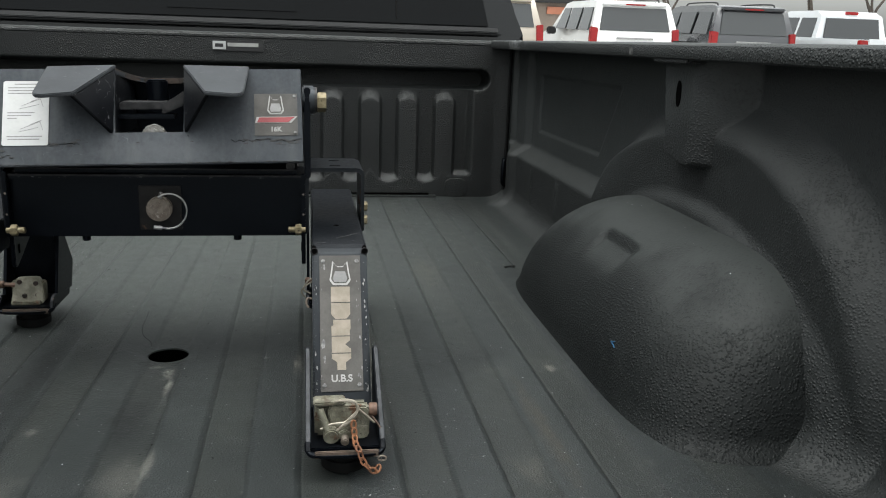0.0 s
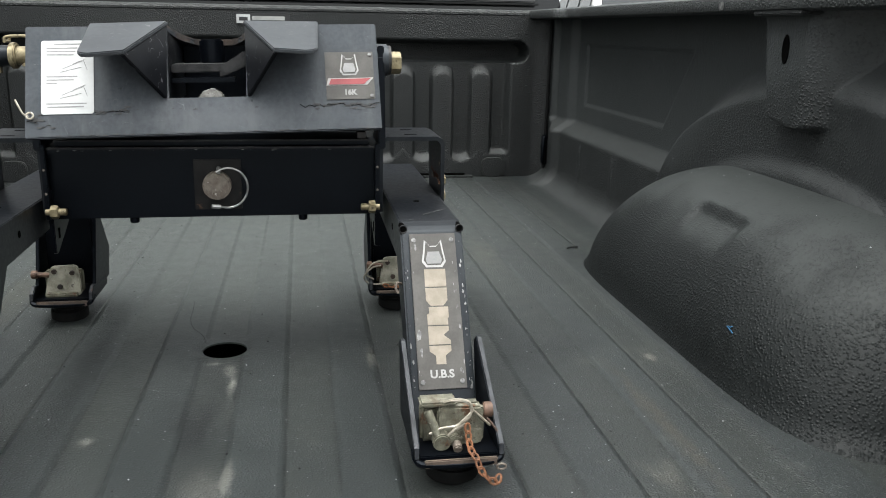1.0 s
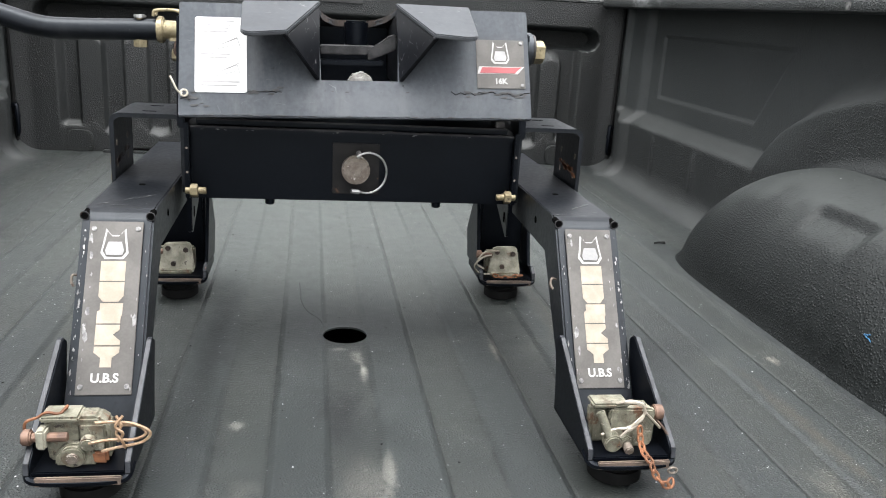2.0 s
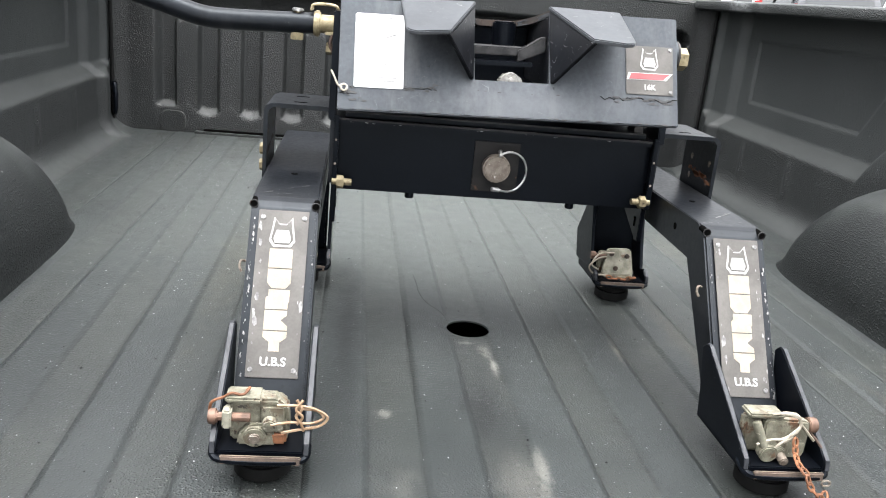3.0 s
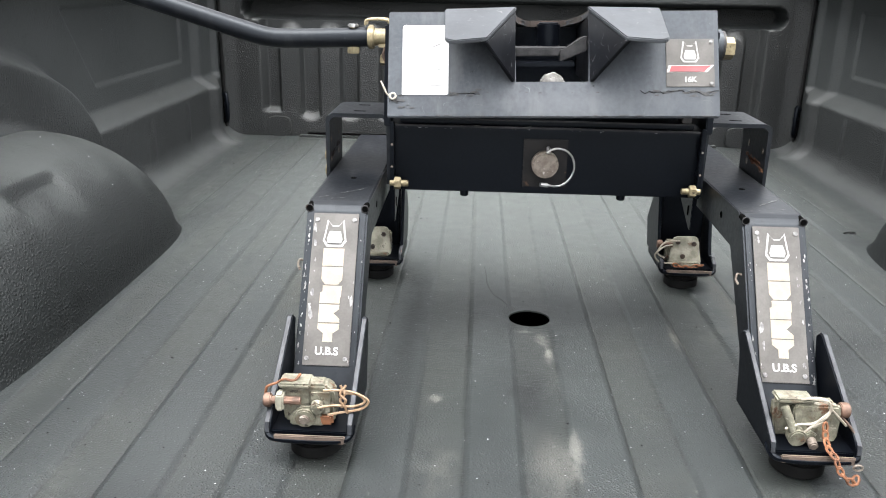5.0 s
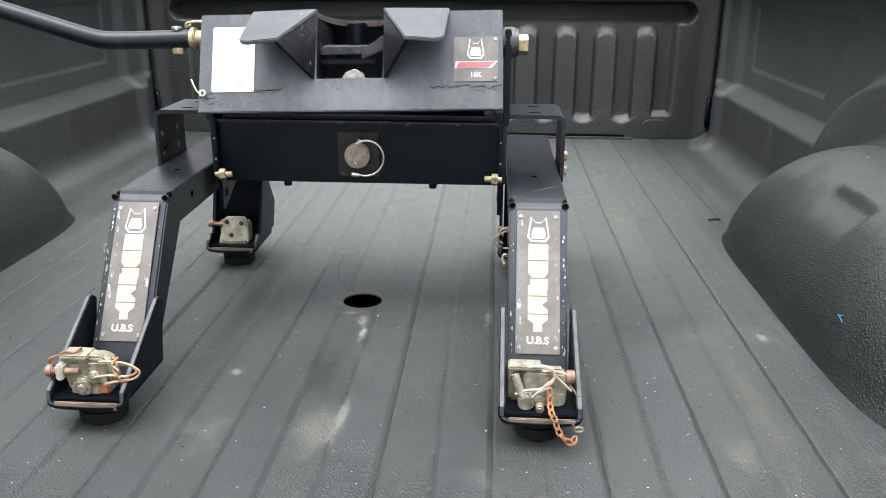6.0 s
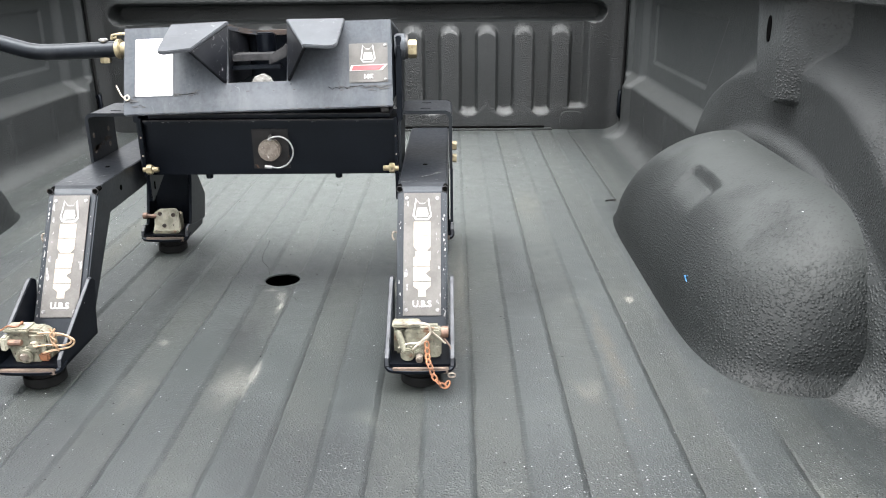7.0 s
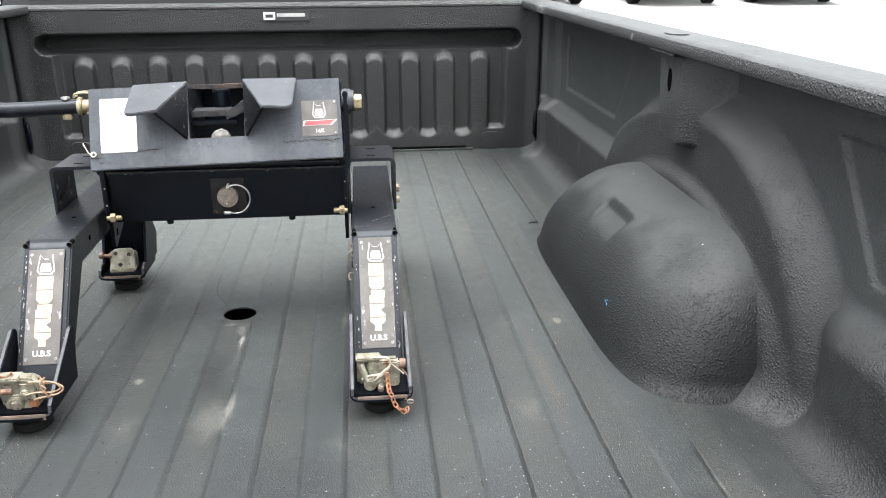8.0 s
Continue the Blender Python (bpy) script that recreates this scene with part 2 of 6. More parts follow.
# dark patches under the hitch and towards the tailgate mix damp with painted shade
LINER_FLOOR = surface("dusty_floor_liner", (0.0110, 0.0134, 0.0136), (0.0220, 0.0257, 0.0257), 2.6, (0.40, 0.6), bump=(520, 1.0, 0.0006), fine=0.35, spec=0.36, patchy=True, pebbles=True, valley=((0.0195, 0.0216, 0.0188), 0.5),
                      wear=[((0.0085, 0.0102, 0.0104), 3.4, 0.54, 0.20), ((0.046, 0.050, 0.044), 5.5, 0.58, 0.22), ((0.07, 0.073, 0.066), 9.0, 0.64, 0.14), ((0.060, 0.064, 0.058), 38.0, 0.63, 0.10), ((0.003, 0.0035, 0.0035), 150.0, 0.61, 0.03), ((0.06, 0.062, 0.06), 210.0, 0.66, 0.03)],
                      # the first patch, paler towards the cab, is dust with painted sheen
                      stains_and_shading=((0.0, 0.72, 1.30, 1.25, (0.056, 0.0622, 0.0600), 0.9), (0.83, 0.80, 0.15, 0.75, (0.030, 0.0332, 0.0325), 0.8), (-0.83, 0.80, 0.15, 0.75, (0.030, 0.0332, 0.0325), 0.8), (0.80, -0.72, 0.24, 0.38, (0.028, 0.031, 0.0303), 0.9), (-0.80, -0.72, 0.24, 0.38, (0.028, 0.031, 0.0303), 0.9), (0.0, 0.02, 0.20, 0.26, (0.011, 0.0125, 0.0135), 0.3), (0.006, -0.385, 0.040, 0.095, (0.085, 0.085, 0.076), 0.65), (0.030, -0.37, 0.012, 0.07, (0.11, 0.11, 0.10), 0.7),
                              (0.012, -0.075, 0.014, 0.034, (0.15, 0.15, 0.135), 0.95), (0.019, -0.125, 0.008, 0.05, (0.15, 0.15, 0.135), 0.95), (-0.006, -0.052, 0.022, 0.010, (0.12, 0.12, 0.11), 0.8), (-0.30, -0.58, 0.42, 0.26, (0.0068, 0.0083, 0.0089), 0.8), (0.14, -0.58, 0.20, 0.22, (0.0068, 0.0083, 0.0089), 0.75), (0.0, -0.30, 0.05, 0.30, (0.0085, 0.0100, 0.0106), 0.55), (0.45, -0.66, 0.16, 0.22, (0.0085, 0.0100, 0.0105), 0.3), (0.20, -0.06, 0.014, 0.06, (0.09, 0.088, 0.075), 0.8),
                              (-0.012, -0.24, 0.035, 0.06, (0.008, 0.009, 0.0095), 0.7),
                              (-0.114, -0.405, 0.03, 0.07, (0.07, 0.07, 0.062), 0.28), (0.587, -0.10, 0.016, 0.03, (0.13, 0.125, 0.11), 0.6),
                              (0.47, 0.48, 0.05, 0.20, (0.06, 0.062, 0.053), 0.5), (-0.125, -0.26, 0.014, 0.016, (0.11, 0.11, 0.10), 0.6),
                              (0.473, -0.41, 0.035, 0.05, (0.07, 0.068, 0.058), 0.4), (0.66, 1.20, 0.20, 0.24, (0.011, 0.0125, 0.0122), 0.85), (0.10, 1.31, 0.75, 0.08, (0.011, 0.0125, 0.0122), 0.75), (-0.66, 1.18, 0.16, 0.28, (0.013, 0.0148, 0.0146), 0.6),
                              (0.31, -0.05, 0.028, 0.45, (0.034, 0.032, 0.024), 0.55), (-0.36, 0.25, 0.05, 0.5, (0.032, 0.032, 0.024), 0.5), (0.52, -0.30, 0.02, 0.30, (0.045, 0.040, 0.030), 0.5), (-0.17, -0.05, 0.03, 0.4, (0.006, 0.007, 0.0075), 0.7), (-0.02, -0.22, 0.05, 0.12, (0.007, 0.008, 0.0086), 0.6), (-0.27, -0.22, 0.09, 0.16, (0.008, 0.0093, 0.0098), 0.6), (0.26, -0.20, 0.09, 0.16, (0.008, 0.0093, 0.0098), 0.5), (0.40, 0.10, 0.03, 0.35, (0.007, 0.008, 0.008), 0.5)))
STEEL = surface("black_painted_steel", (0.0010, 0.0013, 0.0021), (0.0028, 0.0035, 0.0051), 16.0, (0.22, 0.44), spec=0.085, sheen_tint=(0.78, 0.88, 1.0), fine=0.5, bump=(90, 0.12, 0.0006), wear=[((0.022, 0.0215, 0.021), 30.0, 0.70, 0.08)])
ARM = surface("rubbed_black_tube_paint", (0.0016, 0.0020, 0.0030), (0.0046, 0.0054, 0.0070), 14.0, (0.24, 0.50), spec=0.22, sheen_tint=(0.84, 0.92, 1.0), fine=0.5, bump=(90, 0.15, 0.0006), wear=[((0.0010, 0.0012, 0.0016), 34.0, 0.56, 0.08), ((0.06, 0.060, 0.060), 44.0, 0.66, 0.06), ((0.045, 0.026, 0.018), 52.0, 0.70, 0.05)], streaks=((0.020, 0.0205, 0.022), 0.45, (42.0, 9.0, 16.0)))
HEAD = surface("greased_grey_head_plate", (0.0165, 0.0182, 0.0215), (0.035, 0.0385, 0.0435), 14.0, (0.34, 0.55), bump=(60, 0.18, 0.0008), fine=0.5, wear=((0.010, 0.010, 0.011), 26.0, 0.63, 0.05), spec=0.35, sheen_tint=(0.85, 0.93, 1.0),
               streaks=((0.066, 0.067, 0.068), 0.55, (34.0, 8.0, 6.0)), scratches=((0.075, 0.075, 0.077), 38.0, 0.0028),
               stains_and_shading=((0.02, -0.104, 0.26, 0.017, (0.062, 0.064, 0.068), 0.55), (-0.16, -0.093, 0.05, 0.012, (0.012, 0.0125, 0.014), 0.6), (0.16, -0.080, 0.07, 0.016, (0.013, 0.014, 0.016), 0.5)))
WING = surface("worn_grey_ramp_steel", (0.024, 0.026, 0.030), (0.042, 0.046, 0.051), 12.0, (0.38, 0.55), 0.1, spec=0.25, bump=(70, 0.1, 0.0005), wear=((0.20, 0.12, 0.08), 30.0, 0.72, 0.05), scratches=((0.14, 0.14, 0.14), 46.0, 0.004))
WEB = surface("scratched_black_web", (0.0018, 0.0021, 0.0030), (0.0055, 0.0062, 0.0078), 18.0, (0.28, 0.45), spec=0.13, bump=(90, 0.15, 0.0006), scratches=((0.12, 0.12, 0.125), 70.0, 0.010))
CHIP = surface("bare_paint_chip", (0.06, 0.06, 0.06), (0.24, 0.24, 0.235), 160.0, (0.35, 0.55), 0.5, bump=None)
SIDE_EDGE = surface("rubbed_side_edge", (0.012, 0.0135, 0.0165), (0.034, 0.0365, 0.042), 60.0, (0.4, 0.6), 0.1, spec=0.3, bump=(200, 0.2, 0.0005), wear=[((0.16, 0.16, 0.16), 90.0, 0.66, 0.04), ((0.13, 0.060, 0.036), 34.0, 0.66, 0.04), ((0.004, 0.0045, 0.005), 60.0, 0.63, 0.05)])
LIP = surface("scraped_brown_lip", (0.050, 0.038, 0.030), (0.125, 0.092, 0.072), 70.0, (0.5, 0.7), 0.2, bump=(200, 0.3, 0.0006), wear=[((0.006, 0.006, 0.006), 50.0, 0.60, 0.06), ((0.22, 0.21, 0.20), 110.0, 0.66, 0.04)])
EDGE = surface("bare_scraped_edge", (0.004, 0.0042, 0.0046), (0.050, 0.046, 0.044), 80.0, (0.5, 0.7), 0.2, bump=(200, 0.2, 0.0005))
RUST = surface("rusty_steel", (0.070, 0.028, 0.013), (0.19, 0.075, 0.031), 60.0, (0.75, 0.9), bump=(400, 0.5, 0.0006))
DULL_RUST = surface("brown_rusted_steel", (0.012, 0.010, 0.009), (0.05, 0.034, 0.026), 40.0, (0.6, 0.8), 0.2, bump=(300, 0.4, 0.0005))
PIN = surface("weathered_pin_steel", (0.075, 0.056, 0.042), (0.20, 0.175, 0.15), 130.0, (0.5, 0.7), 0.3, bump=(300, 0.8, 0.0010), fine=0.5, wear=[((0.40, 0.38, 0.35), 150.0, 0.62, 0.04), ((0.05, 0.035, 0.026), 110.0, 0.60, 0.05)])
ZINC = surface("yellow_zinc", (0.13, 0.105, 0.058), (0.30, 0.255, 0.16), 90.0, (0.4, 0.6), 0.5, bump=(300, 0.2, 0.0003), wear=((0.045, 0.034, 0.022), 130.0, 0.58, 0.08))
CAST = surface("grey_green_cast_block", (0.066, 0.064, 0.046), (0.185, 0.178, 0.136), 70.0, (0.45, 0.7), 0.15, bump=(240, 0.8, 0.0012), wear=[((0.23, 0.212, 0.172), 95.0, 0.60, 0.06), ((0.075, 0.060, 0.040), 45.0, 0.52, 0.14), ((0.10, 0.050, 0.026), 60.0, 0.56, 0.08), ((0.025, 0.022, 0.018), 120.0, 0.60, 0.05)])
WORN = surface("worn_black_plate", (0.006, 0.006, 0.007), (0.030, 0.030, 0.031), 60.0, (0.5, 0.75), spec=0.22, bump=(160, 0.4, 0.0008), wear=[((0.09, 0.088, 0.085), 70.0, 0.64, 0.05), ((0.07, 0.03, 0.014), 40.0, 0.68, 0.06)])
PIN_PLATE = surface("oily_pin_plate", (0.0025, 0.0026, 0.0030), (0.0085, 0.0078, 0.0078), 60.0, (0.3, 0.55), spec=0.16, bump=(200, 0.3, 0.0005), wear=((0.06, 0.033, 0.02), 50.0, 0.62, 0.06))
PALE_CAST = surface("pale_cast_plate", (0.11, 0.105, 0.078), (0.26, 0.25, 0.20), 60.0, (0.5, 0.7), 0.1, bump=(240, 0.6, 0.0008), wear=[((0.10, 0.055, 0.030), 55.0, 0.60, 0.08), ((0.05, 0.045, 0.035), 120.0, 0.62, 0.05)])
LATCH = surface("pale_scraped_latch", (0.10, 0.095, 0.088), (0.30, 0.295, 0.28), 120.0, (0.5, 0.7), 0.2, bump=(260, 0.6, 0.0009), wear=((0.03, 0.026, 0.022), 90.0, 0.58, 0.06))
TAN = surface("rust_tinged_cable", (0.16, 0.095, 0.05), (0.32, 0.23, 0.155), 90.0, (0.5, 0.7), 0.2, bump=None)
WIRE = surface("pale_cable", (0.18, 0.16, 0.125), (0.36, 0.33, 0.275), 80.0, (0.4, 0.6), 0.3, bump=None)
RING = surface("bright_spring_wire", (0.28, 0.28, 0.28), (0.48, 0.48, 0.47), 50.0, (0.25, 0.4), 0.8, bump=None)
GREASE = surface("old_grease", (0.004, 0.004, 0.0042), (0.022, 0.022, 0.023), 140.0, (0.5, 0.8), bump=(300, 0.4, 0.0005))
BOLT = surface("rust_tinged_bolt", (0.052, 0.029, 0.020), (0.15, 0.090, 0.063), 110.0, (0.5, 0.7), 0.3, bump=(400, 0.4, 0.0004))
BROWN = surface("brown_rusted_bolt", (0.028, 0.016, 0.011), (0.075, 0.044, 0.030), 90.0, (0.6, 0.8), 0.2, bump=(400, 0.4, 0.0004))
PLATE = surface("brown_grey_name_plate", (0.050, 0.0475, 0.0445), (0.082, 0.078, 0.073), 30.0, (0.5, 0.65), 0.0, spec=0.25, bump=(200, 0.1, 0.0004), wear=((0.40, 0.39, 0.36), 60.0, 0.70, 0.04))
CREAM = surface("cream_print", (0.165, 0.140, 0.107), (0.245, 0.212, 0.168), 60.0, (0.45, 0.6), bump=None)
WHITE = surface("white_print", (0.23, 0.23, 0.222), (0.32, 0.32, 0.31), 40.0, (0.45, 0.6), bump=None)
PAPER = surface("white_paper_label", (0.38, 0.385, 0.385), (0.46, 0.465, 0.465), 20.0, (0.5, 0.65), bump=None, wear=((0.55, 0.54, 0.52), 30.0, 0.7, 0.06))
INK = surface("grey_ink", (0.15, 0.15, 0.15), (0.24, 0.24, 0.24), 30.0, (0.6, 0.7), bump=None)
RED = surface("red_print", (0.17, 0.022, 0.026), (0.25, 0.036, 0.042), 30.0, (0.5, 0.6), bump=None)
HOLE = surface("dark_opening", (0.002, 0.002, 0.002), (0.003, 0.003, 0.003), 10.0, (0.9, 1.0), bump=None, spec=0.0)
RUBBER = surface("black_rubber", (0.0025, 0.0025, 0.0025), (0.006, 0.006, 0.006), 30.0, (0.55, 0.75), bump=(150, 0.2, 0.0006), spec=0.12)
PAINT = surface("black_car_paint", (0.006, 0.007, 0.008), (0.010, 0.011, 0.012), 2.0, (0.08, 0.14), bump=None, coat=0.25, spec=0.3)
TRIM = surface("black_trim", (0.012, 0.012, 0.013), (0.018, 0.018, 0.019), 10.0, (0.4, 0.5), bump=None)
CAB_GLASS = glass("tinted_cab_glass", (0.003, 0.0035, 0.004), 0.03, 0.14)
GLASS = glass("dark_privacy_glass", (0.04, 0.043, 0.045))
ASPHALT = surface("pale_wet_lot", (0.30, 0.30, 0.295), (0.42, 0.42, 0.41), 0.25, (0.45, 0.7), bump=(60, 0.3, 0.003))
CHROME = surface("bright_metal", (0.5, 0.5, 0.5), (0.6, 0.6, 0.6), 10.0, (0.15, 0.25), 1.0, bump=None)
SNOW = surface("snow_grain", (0.28, 0.285, 0.29), (0.48, 0.485, 0.49), 30.0, (0.6, 0.7), bump=None)
BARK = surface("dark_bark", (0.05, 0.04, 0.035), (0.10, 0.085, 0.07), 8.0, (0.8, 0.9), bump=(30, 0.3, 0.01))
BLUE = surface("blue_scuff", (0.012, 0.07, 0.15), (0.02, 0.10, 0.20), 60.0, (0.6, 0.7), bump=None)


# ---- mesh helpers ----
def part(name, bm, material, parent, label="", sharp=35):
    """Links a bmesh, or (verts, faces), as one mesh under a thing or a part."""
    me = bpy.data.meshes.new(name)
    if isinstance(bm, tuple):
        me.from_pydata(*([list(map(tuple, bm[0])), [], list(bm[1])]))
    else:
        bmesh.ops.recalc_face_normals(bm, faces=bm.faces)
        bm.to_mesh(me)
        bm.free()
    for p in me.polygons:
        p.use_smooth = True
    me.set_sharp_from_angle(angle=radians(sharp))
    me.materials.append(material)
    ob = new(name, me)
    ob.parent = parent
    if label:
        tagged(ob, label)
    return ob


def thing(name, label, category, group="", m=None, kind=""):
    ob = new(name)
    ob.empty_display_size = 0.1
    if m is not None:
        ob.matrix_world = m
    return tagged(ob, label, category, group, kind)


def bevelled(bm, verts, off, seg=2):
    if off:
        es = list({e for v in verts for e in v.link_edges})
        bmesh.ops.bevel(bm, geom=es, offset=off, segments=seg, affect="EDGES", clamp_overlap=True)


def box(bm, lo, hi, bev=0.0, m=None, seg=2):
    """An axis-aligned block from corner lo to corner hi, turned by m."""
    c, s = [(p + q) / 2 for p, q in zip(lo, hi)], [q - p for p, q in zip(lo, hi)]
    mm = Matrix.Translation(c) @ Matrix.Diagonal((*s, 1))
    vs = bmesh.ops.create_cube(bm, size=1, matrix=(m @ mm if m else mm))["verts"]
    bevelled(bm, vs, bev, seg)
    return bm


def prism(bm, pts, vec, bev=0.0, m=None, seg=2):
    """A flat polygon of 3D points pushed along vec."""
    vec = Vector(vec)
    pts = [Vector(p) for p in pts]
    low, top = [], []
    for p in pts:
        q = p + vec
        low.append(bm.verts.new(m @ p if m else p))
        top.append(bm.verts.new(m @ q if m else q))
    n = len(pts)
    bm.faces.new(low[::-1])
    bm.faces.new(top)
    for i in range(n):
        bm.faces.new((low[i], low[(i + 1) % n], top[(i + 1) % n], top[i]))
    bevelled(bm, low + top, bev, seg)
    return bm


def cyl(bm, a, b, r, n=20, bev=0.0, r2=None, m=None):
    a, b = Vector(a), Vector(b)
    if m:
        a, b = m @ a, m @ b
    turn = (b - a).to_track_quat("Z", "Y").to_matrix().to_4x4()
    vs = bmesh.ops.create_cone(bm, cap_ends=True, segments=n, radius1=r, radius2=r if r2 is None else r2, depth=(b - a).length,
                               matrix=Matrix.Translation((a + b) / 2) @ turn)["verts"]
    if bev:
        caps = [e for e in {e for v in vs for e in v.link_edges} if any(len(f.verts) > 4 or n == 4 for f in e.link_faces)]
        bmesh.ops.bevel(bm, geom=caps, offset=bev, segments=2, affect="EDGES")
    return bm


def tube(bm, pts, r, n=8, closed=False):
    """A round rod along a line of points."""
    pts = [Vector(p) for p in pts]
    k = len(pts)
    rings, up = [], Vector((0.13, 0.31, 0.94))
    for i, p in enumerate(pts):
        d = (pts[(i + 1) % k] - pts[i - 1]) if closed else (pts[min(i + 1, k - 1)] - pts[max(i - 1, 0)])
        d.normalize()
        side = d.cross(up)
        if side.length < 1e-4:
            side = d.cross(Vector((1, 0, 0)))
        side.normalize()
        up = side.cross(d)
        rings.append([bm.verts.new(p + r * (math.cos(j * 2 * math.pi / n) * side + math.sin(j * 2 * math.pi / n) * up)) for j in range(n)])
    for i in range(k if closed else k - 1):
        q, w = rings[i], rings[(i + 1) % k]
        for j in range(n):
            bm.faces.new((q[j], q[(j + 1) % n], w[(j + 1) % n], w[j]))
    if not closed:
        bm.faces.new(rings[0][::-1])
        bm.faces.new(rings[-1])
    return bm


def curve_pts(ctrl, steps=8):
    """A smooth line through the control points."""
    c = [Vector(p) for p in ctrl]
    c = [2 * c[0] - c[1]] + c + [2 * c[-1] - c[-2]]
    out = []
    for i in range(1, len(c) - 2):
        for s in range(steps):
            u = s / steps
            out.append(0.5 * (2 * c[i] + (c[i + 1] - c[i - 1]) * u + (2 * c[i - 1] - 5 * c[i] + 4 * c[i + 1] - c[i + 2]) * u * u + (3 * c[i] - c[i - 1] - 3 * c[i + 1] + c[i + 2]) * u ** 3))
    return out + [c[-2]]


def sheet(fn, us, vs):
    """A grid surface; fn takes arrays u, v and gives x, y, z."""
    u, v = np.meshgrid(np.asarray(us, float), np.asarray(vs, float), indexing="ij")
    xyz = np.stack([np.broadcast_to(c, u.shape) for c in fn(u, v)], -1).reshape(-1, 3)
    k, n = u.shape
    i = np.arange(k - 1)[:, None] * n + np.arange(n - 1)[None]
    faces = np.stack([i, i + 1, i + n + 1, i + n], -1).reshape(-1, 4)
    return xyz.tolist(), faces.tolist()


def soft(v, lo, hi):
    s = np.clip((v - lo) / (hi - lo), 0, 1)
    return s * s * (3 - 2 * s)


def lettering(name, text, size, material, parent, m, bold=0.0):
    """Raised letters of the built-in font as a mesh, centred on m's origin, reading along m's x."""
    cu = bpy.data.curves.new(name, "FONT")
    cu.body, cu.size, cu.align_x, cu.align_y, cu.extrude, cu.offset = text, size, "CENTER", "CENTER", 0.0004, bold
    tmp = new(name + "_curve", cu)
    bpy.context.view_layer.update()
    me = bpy.data.meshes.new_from_object(tmp.evaluated_get(bpy.context.evaluated_depsgraph_get()))
    bpy.data.objects.remove(tmp)
    me.transform(m)
    me.materials.clear()
    me.materials.append(material)
    me.name = name
    ob = new(name, me)
    ob.parent = parent
    return ob

# ---- ground: the lot falls away a little under the truck, which stands nose down ----
SLOPE = pose(0, 0, -0.87, 1.5, 0, 0)
g_verts, g_faces = sheet(lambda u, v: (u, v, 0 * u), [-900, -200, -60, -20, -8, 0, 8, 20, 60, 200, 900], [-900, -200, -60, -20, -8, 0, 8, 20, 60, 200, 900])
ground = part("ground", (g_verts, g_faces), ASPHALT, None)
ground.matrix_world = SLOPE
tagged(ground, "pale wet concrete parking lot under an overcast sky", "ground", kind="structure")


# ---- the pickup truck's bed ----
truck = thing("pickup_truck", "black pickup truck with sprayed black bed liner, parked on the lot", "truck")



def floor_z(x, y):
    # edges of the sprayed corrugations waver a little
    x = x + 0.0004 * (np.sin(71 * y + 40 * np.round(x / RIB)) + 0.7 * np.sin(173 * y + 1.3))
    ax = np.abs(x)
    # distance from the middle of the nearest raised strip, outward positive
    c = np.mod(ax - 0.0275 - RIB / 4 + RIB / 2, RIB) - RIB / 2
    d = np.abs(c)
    up = 1 - soft(d, RIB / 4 - 0.0060, RIB / 4 + 0.0025)
    cut = np.exp(-((d - RIB / 4 - 0.0030) / 0.0016) ** 2) * (0.8 + 0.2 * np.sin(9 * y + 23 * np.round(x / RIB))) * np.where(c > 0, 1.0, 0.15)
    near_well = soft(y, -0.60, -0.50) * (1 - soft(y, 0.43, 0.54))
    fade = (1 - soft(ax, 0.70, 0.73)) * (1 - near_well * soft(ax, 0.60, 0.625)) * (1 - soft(y, 1.30, 1.335)) * soft(np.hypot(x, y), 0.034, 0.043)
    flat = np.where(np.hypot(x, y) < 0.08, 0.0, 1.0)
    return -RAISE + (RAISE * up - 0.0016 * cut) * fade + RAISE * (1 - fade) * flat


